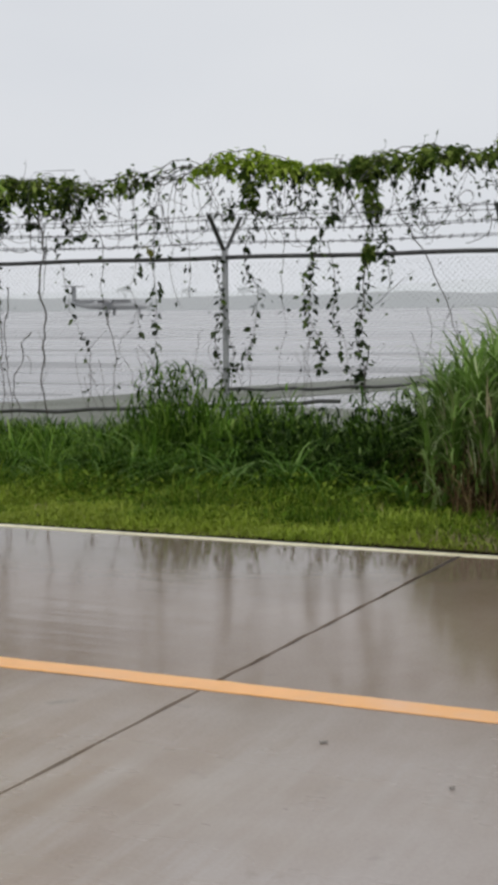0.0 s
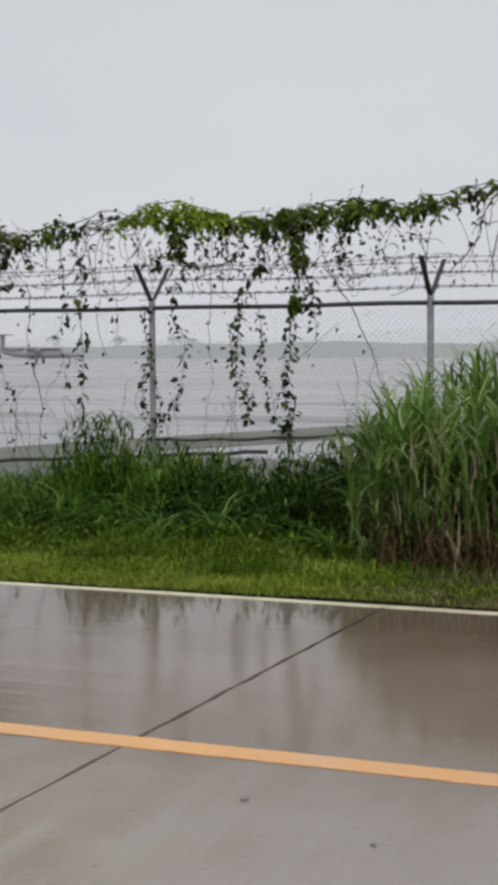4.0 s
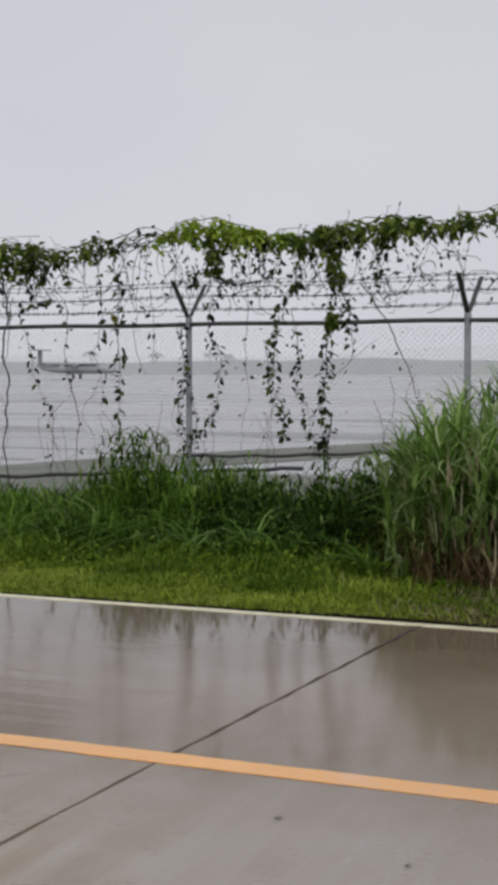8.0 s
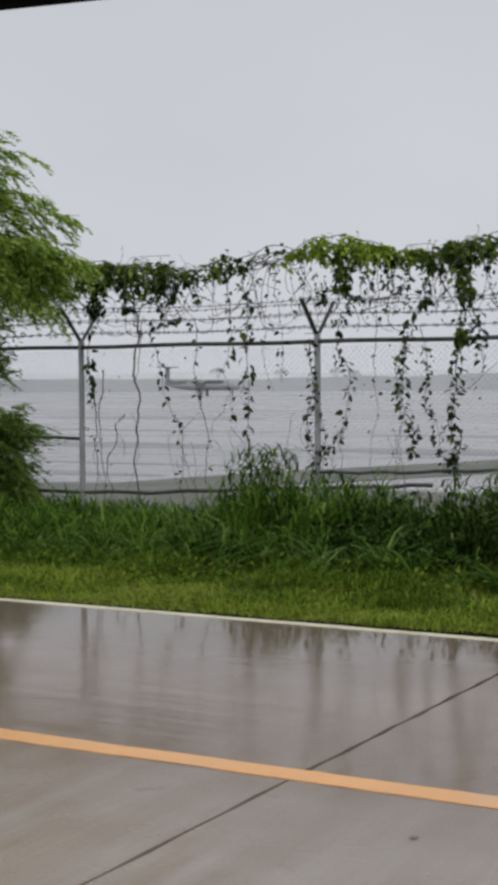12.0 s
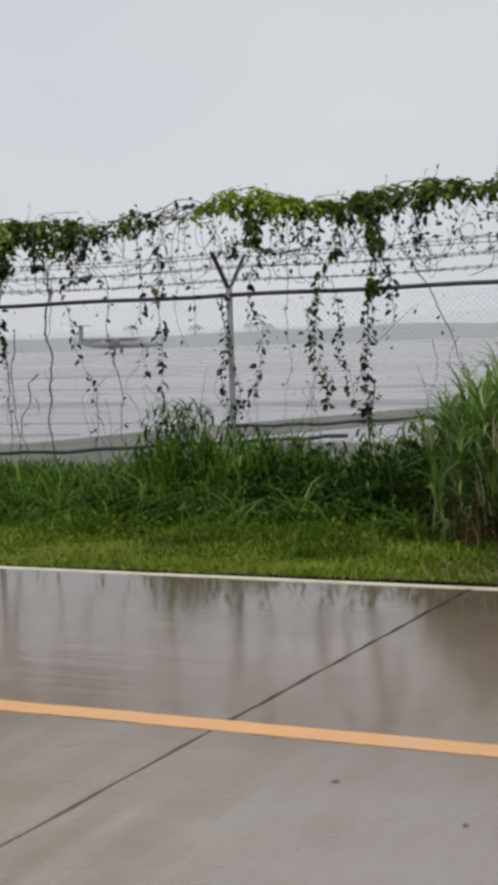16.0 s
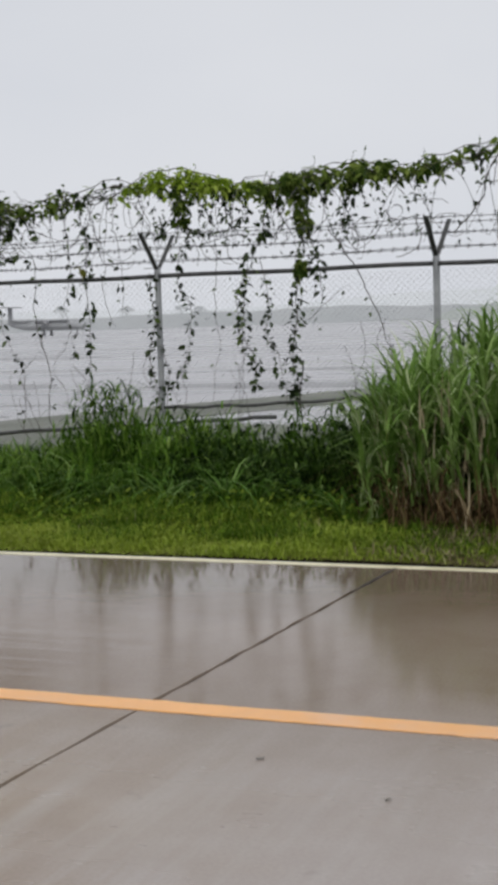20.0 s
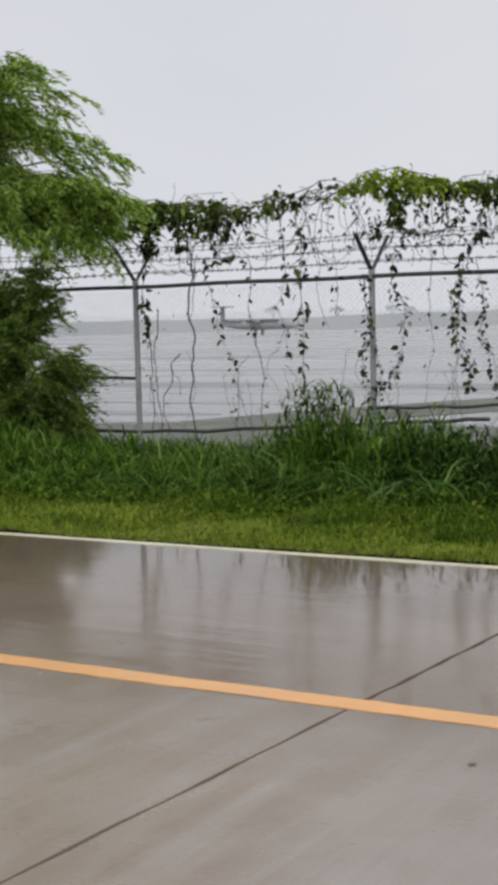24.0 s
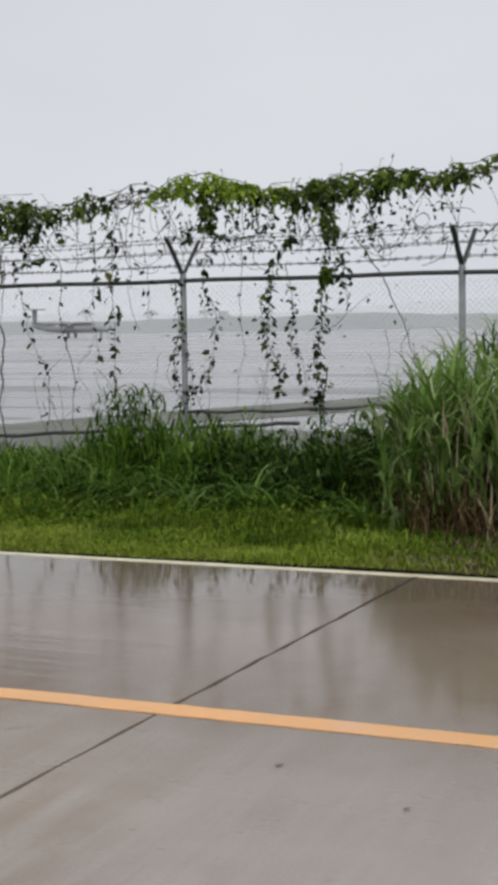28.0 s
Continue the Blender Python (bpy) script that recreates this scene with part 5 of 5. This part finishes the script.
# ---- feathery tree at the fence and the shrub under it ----
def fronds(tips, dirs, size, r, droop=0.4, leaflet=0.105, wide=0.017):
    """Feathery sprays: thin midribs set with pairs of narrow leaflets."""
    vs, qs, o = [], [], 0
    sd = np.cross(dirs, [0, 0, 1.0])
    sd /= np.linalg.norm(sd, axis=1)[:, None] + 1e-9
    for s in range(10):
        u = (s + 1) / 10
        c = tips + dirs * (size * u)[:, None] - np.array([0, 0, 1.0]) * (droop * size * u ** 2)[:, None]
        for sgn in (-1, 1):
            ln = (leaflet * (1.1 - 0.6 * u)) * r.uniform(0.8, 1.2, len(tips))
            out = sd * sgn * 0.6 + dirs * 0.75 + r.normal(0, 0.2, dirs.shape) + [0, 0, -0.3]
            e = c + out * ln[:, None]
            m2 = (c + e) / 2
            w = np.cross(out, r.normal(0, 1, dirs.shape))
            w *= wide / (np.linalg.norm(w, axis=1)[:, None] + 1e-9)
            vs.append(np.stack([c, m2 + w, e, m2 - w], 1).reshape(-1, 3))
            qs.append(np.arange(len(tips) * 4).reshape(-1, 4) + o)
            o += len(tips) * 4
    return np.concatenate(vs), np.concatenate(qs)


def plumes(plant, starts, ends, arch, per_limb, inner, r, rad, tight):
    """Limbs that arch outwards and droop, each dressed with sprays into a plume."""
    tips, dirs = [], []
    u = np.linspace(0, 1, 11)
    for p0, p1, ar, inn in zip(starts, ends, arch, inner):
        path = p0 + (p1 - p0) * u[:, None]
        path[:, 2] += ar * np.sin(u * np.pi * 0.9 + 0.1) - ar * math.sin(0.1) * (1 - u) - ar * math.sin(math.pi * 0.9 + 0.1) * u
        path[1:] += np.cumsum(r.normal(0, 0.012, (10, 3)), 0)
        v, q = tube(path, rad, 5, 0.18)
        raw("limb", v, q, M_BARK, plant, smooth=True)
        for uu in r.uniform(inn, 1.0, per_limb) ** 0.85:
            p = np.array([np.interp(uu, u, path[:, i]) for i in range(3)])
            k = min(9, int(uu * 10))
            d = path[k + 1] - path[k]
            d = d / np.linalg.norm(d) + r.normal(0, 0.28, 3) + [0, 0, -0.15]
            tips.append(p + r.normal(0, tight, 3) - 0.1 * d)
            dirs.append(d / np.linalg.norm(d))
    return np.array(tips), np.array(dirs)


tree = thing("feathery_tree", "bushy tree with fine drooping feathery green leaves beside the fence", "tree")
r = np.random.default_rng(31)
T0 = np.array([-12.2, 12.6, -0.05])
trunk = T0 + np.stack([0.12 * np.sin(np.linspace(0, 3, 9)), 0.05 * np.cos(np.linspace(0, 2, 9)), np.linspace(0, 3.9, 9)], 1)
v, q = tube(trunk, 0.11, 10, 0.45)
raw("trunk", v, q, M_BARK, tree, smooth=True)
def limb_from(z0, end):
    """Root of a limb on the trunk at height z0, and its end."""
    return np.array([np.interp(z0, trunk[:, 2], trunk[:, 0]), np.interp(z0, trunk[:, 2], trunk[:, 1]), z0]), np.array(end)


groups = []
limbs = []
for k in range(42):  # the upper crown
    zt = r.uniform(3.1, 4.56)
    reach = r.uniform(0.5, 1.0) * np.interp(zt, (3.1, 3.6, 4.2, 4.5), (1.85, 1.75, 1.98, 1.75))
    limbs.append((*limb_from(float(np.clip(zt - r.uniform(0.5, 1.1), 2.2, 3.8)), (T0[0] + reach, T0[1] + r.normal(0, 0.45), zt)), r.uniform(0.3, 0.6), 0.15))
for k in range(34):  # the long lower bough
    f, g = r.random() ** 0.8, r.random()
    zt = (2.98 - 0.05 * f) * g + (3.52 - 0.47 * f) * (1 - g)
    limbs.append((*limb_from(r.uniform(2.3, 2.8), (-10.7 + 2.0 * f, T0[1] + r.normal(0.05, 0.25), zt)), r.uniform(0.25, 0.5), 0.2))
for k in range(9):  # the side away from the fence
    a = r.uniform(1.6, 4.7)
    limbs.append((*limb_from(r.uniform(2.2, 3.2), (T0[0] + 1.5 * math.cos(a), T0[1] + 0.9 * math.sin(a), r.uniform(2.9, 4.2))), 0.45, 0.3))
groups.append((limbs, 44, (0.2, 0.4), 0.7, 0.035))
# single sprays that stand clear of the crown
CLEAR = ((-10.33, 4.75), (-10.03, 4.65), (-9.88, 4.59), (-9.76, 4.43), (-9.64, 4.27), (-9.53, 4.19), (-9.73, 4.03), (-9.85, 3.75), (-9.46, 3.71), (-9.19, 3.63), (-9.05, 3.51), (-9.05, 3.43), (-9.14, 3.33), (-8.82, 3.15))
limbs = [(*limb_from(min(3.8, z - 0.45), (x, T0[1] + r.normal(0, 0.15), z)), r.uniform(0.22, 0.4), 0.62) for x, z in CLEAR for _ in (0, 1)]
groups.append((limbs, 8, (0.2, 0.36), 0.45, 0.02))
# thin sprays that hang below the bough
limbs = [(*limb_from(2.5, (r.uniform(-10.4, -8.95), T0[1] + r.normal(0, 0.2), r.uniform(2.4, 2.8))), r.uniform(0.3, 0.5), 0.72) for k in range(30)]
groups.append((limbs, 9, (0.16, 0.34), 0.8, 0.03))
crown = []
for limbs, per, size, droop, tight in groups:
    starts, ends, arch, inner = zip(*limbs)
    tips, dirs = plumes(tree, starts, ends, arch, per, inner, r, 0.009, tight)
    crown.append(fronds(tips, dirs, r.uniform(*size, len(tips)), r, droop, 0.13, 0.0108))
v, q = merge(crown)
tagged(raw("crown", v, q, M_FROND, tree, "fine drooping feathery leaves"), kind="stuff")

shrub = thing("feathery_shrub", "dark green shrub with drooping sprays growing through the fence", "shrub")
r = np.random.default_rng(37)
# how far the shrub reaches along the fence at each height
REACH = np.array([(0.1, 3.15), (0.5, 2.93), (0.85, 2.75), (1.15, 2.86), (1.3, 2.78), (1.5, 2.35), (1.75, 2.2), (2.2, 2.3), (2.5, 2.2)])
starts, ends, arch, inner = [], [], [], []
for k in range(104):
    zt = r.uniform(0.15, 2.2) if k < 72 else r.uniform(1.6, 2.55)
    a = r.uniform(0, 6.28) if 60 <= k < 72 else r.normal(0, 0.4)
    reach = np.interp(zt, REACH[:, 0], REACH[:, 1]) * (r.uniform(0.6, 0.98) if k > 40 else r.uniform(0.85, 1.0))
    ends.append(np.array([T0[0] + math.cos(a) * reach, T0[1] + math.sin(a) * reach * 0.3 + 0.05, zt]))
    root = np.array([T0[0] + r.uniform(0.2, 1.6), T0[1] + r.uniform(-0.2, 0.25), 0.0])
    starts.append(root)
    arch.append(r.uniform(0.12, 0.35))
    inner.append(0.3)
tips, dirs = plumes(shrub, starts, ends, arch, 27, inner, r, 0.013, 0.05)
v, q = fronds(tips, dirs, r.uniform(0.2, 0.40, len(tips)), r, 0.6, 0.12, 0.0092)
tagged(raw("crown", v, q, M_SHRUB, shrub), kind="stuff")

# ---- aircraft parked far off ----
# rain haze put into the hull and trim colours to blend with the woods
M_HULL = make_plain("hazed_aircraft_paint", (0.35, 0.36, 0.37), (0.375, 0.385, 0.395), 0.5, 0.95)
M_HULL_DARK = make_plain("hazed_aircraft_trim", (0.315, 0.32, 0.33), (0.34, 0.345, 0.355), 0.5, 0.9)
M_STRIPE = make_plain("dark_aircraft_stripe", (0.13, 0.133, 0.14), (0.16, 0.163, 0.17), 0.5, 0.9)
plane = thing("parked_aircraft", "haze-coloured high-wing propeller aircraft with a T-shaped tail parked on the airfield", "aircraft")
PX, PY = -172.0, 300.0
prof = [(-11.0, 0.15, 3.3), (-9.5, 0.6, 2.9), (-6, 1.05, 2.6), (-2, 1.2, 2.5), (6, 1.2, 2.5), (9, 1.05, 2.4), (10.6, 0.7, 2.1), (11.3, 0.1, 2.0)]
ring = []
for px, rr, pz in prof:
    ring.append([(PX + px, PY + rr * math.cos(a), pz + rr * math.sin(a)) for a in np.linspace(0, 2 * np.pi, 16, endpoint=False)])
v = np.array(ring).reshape(-1, 3)
i = np.arange(len(prof) - 1)[:, None] * 16
j = np.arange(16)[None]
raw("fuselage", v, np.stack([i + j, i + (j + 1) % 16, i + 16 + (j + 1) % 16, i + 16 + j], -1).reshape(-1, 4), M_HULL, plane, smooth=True)
for nm, dims, mat in (("wing", (-0.6, 2.0, -13, 13, 3.55, 3.85), M_HULL_DARK), ("tail_fin", (-10.6, -9.3, -0.15, 0.15, 3.2, 7.2), M_HULL), ("tailplane", (-11.2, -8.6, -3.6, 3.6, 7.15, 7.4), M_HULL_DARK),
                      ("engine", (-0.5, 3.2, -4.8, -3.6, 2.9, 4.0), M_HULL_DARK), ("engine", (-0.5, 3.2, 3.6, 4.8, 2.9, 4.0), M_HULL_DARK), ("cabin_stripe", (-9.3, -3.5, -1.42, -0.9, 3.5, 3.95), M_STRIPE), ("cabin_stripe", (0.6, 7.0, -1.42, -1.0, 3.35, 3.8), M_STRIPE),
                      ("landing_gear", (0.2, 1.0, -2.0, -1.6, 0.0, 1.6), M_HULL_DARK), ("landing_gear", (0.2, 1.0, 1.6, 2.0, 0.0, 1.6), M_HULL_DARK), ("nose_gear", (8.6, 9.1, -0.2, 0.2, 0.0, 1.4), M_HULL_DARK)):
    bm = bmesh.new()
    x0, x1, y0, y1, z0, z1 = dims
    box(bm, PX + x0, PX + x1, PY + y0, PY + y1, z0 - 0.03, z1 - 0.03, min(x1 - x0, y1 - y0, z1 - z0) * 0.3)
    part(nm, bm, mat, plane)

# ---- the car's window frame over the camera ----
M_TRIM = make_plain("black_rubber_trim", (0.002, 0.002, 0.002), (0.004, 0.004, 0.004), 30, 0.9)
M_TRIM.node_tree.nodes["Principled BSDF"].inputs["Specular IOR Level"].default_value = 0.03
trim = thing("car_door", "black window frame and dark door of the parked car", "car door")
xs = np.linspace(-0.75, 0.55, 27)
low = 1.6930 - 0.05 * (xs + 0.384)
sec = [(0.0, 0.0), (0.012, -0.002), (0.02, 0.006), (0.022, 0.05), (0.0, 0.075), (-0.03, 0.06), (-0.02, 0.01)]
v = np.array([[(x, 0.494 + a, z + b) for a, b in sec] for x, z in zip(xs, low)]).reshape(-1, 3)
k = len(sec)
i = np.arange(len(xs) - 1)[:, None] * k
j = np.arange(k)[None]
raw("upper_frame", v, np.stack([i + j, i + (j + 1) % k, i + k + (j + 1) % k, i + k + j], -1).reshape(-1, 4), M_TRIM, trim, smooth=True)
for px in (-0.78, 0.58):
    bm = bmesh.new()
    box(bm, px - 0.03, px + 0.03, 0.475, 0.52, 1.02, 1.71 - 0.05 * (px + 0.384), 0.008)
    part("pillar", bm, M_TRIM, trim)
M_DOOR = make_plain("dark_car_paint", (0.02, 0.02, 0.022), (0.03, 0.03, 0.032), 3, 0.3)
bm = bmesh.new()
box(bm, -0.82, 0.62, 0.46, 0.56, 0.22, 1.03, 0.03)
part("door_panel", bm, M_DOOR, trim)
bm = bmesh.new()
box(bm, -1.3, 1.1, 0.44, 0.58, 0.0, 0.20, 0.02)
part("sill", bm, M_TRIM, trim)
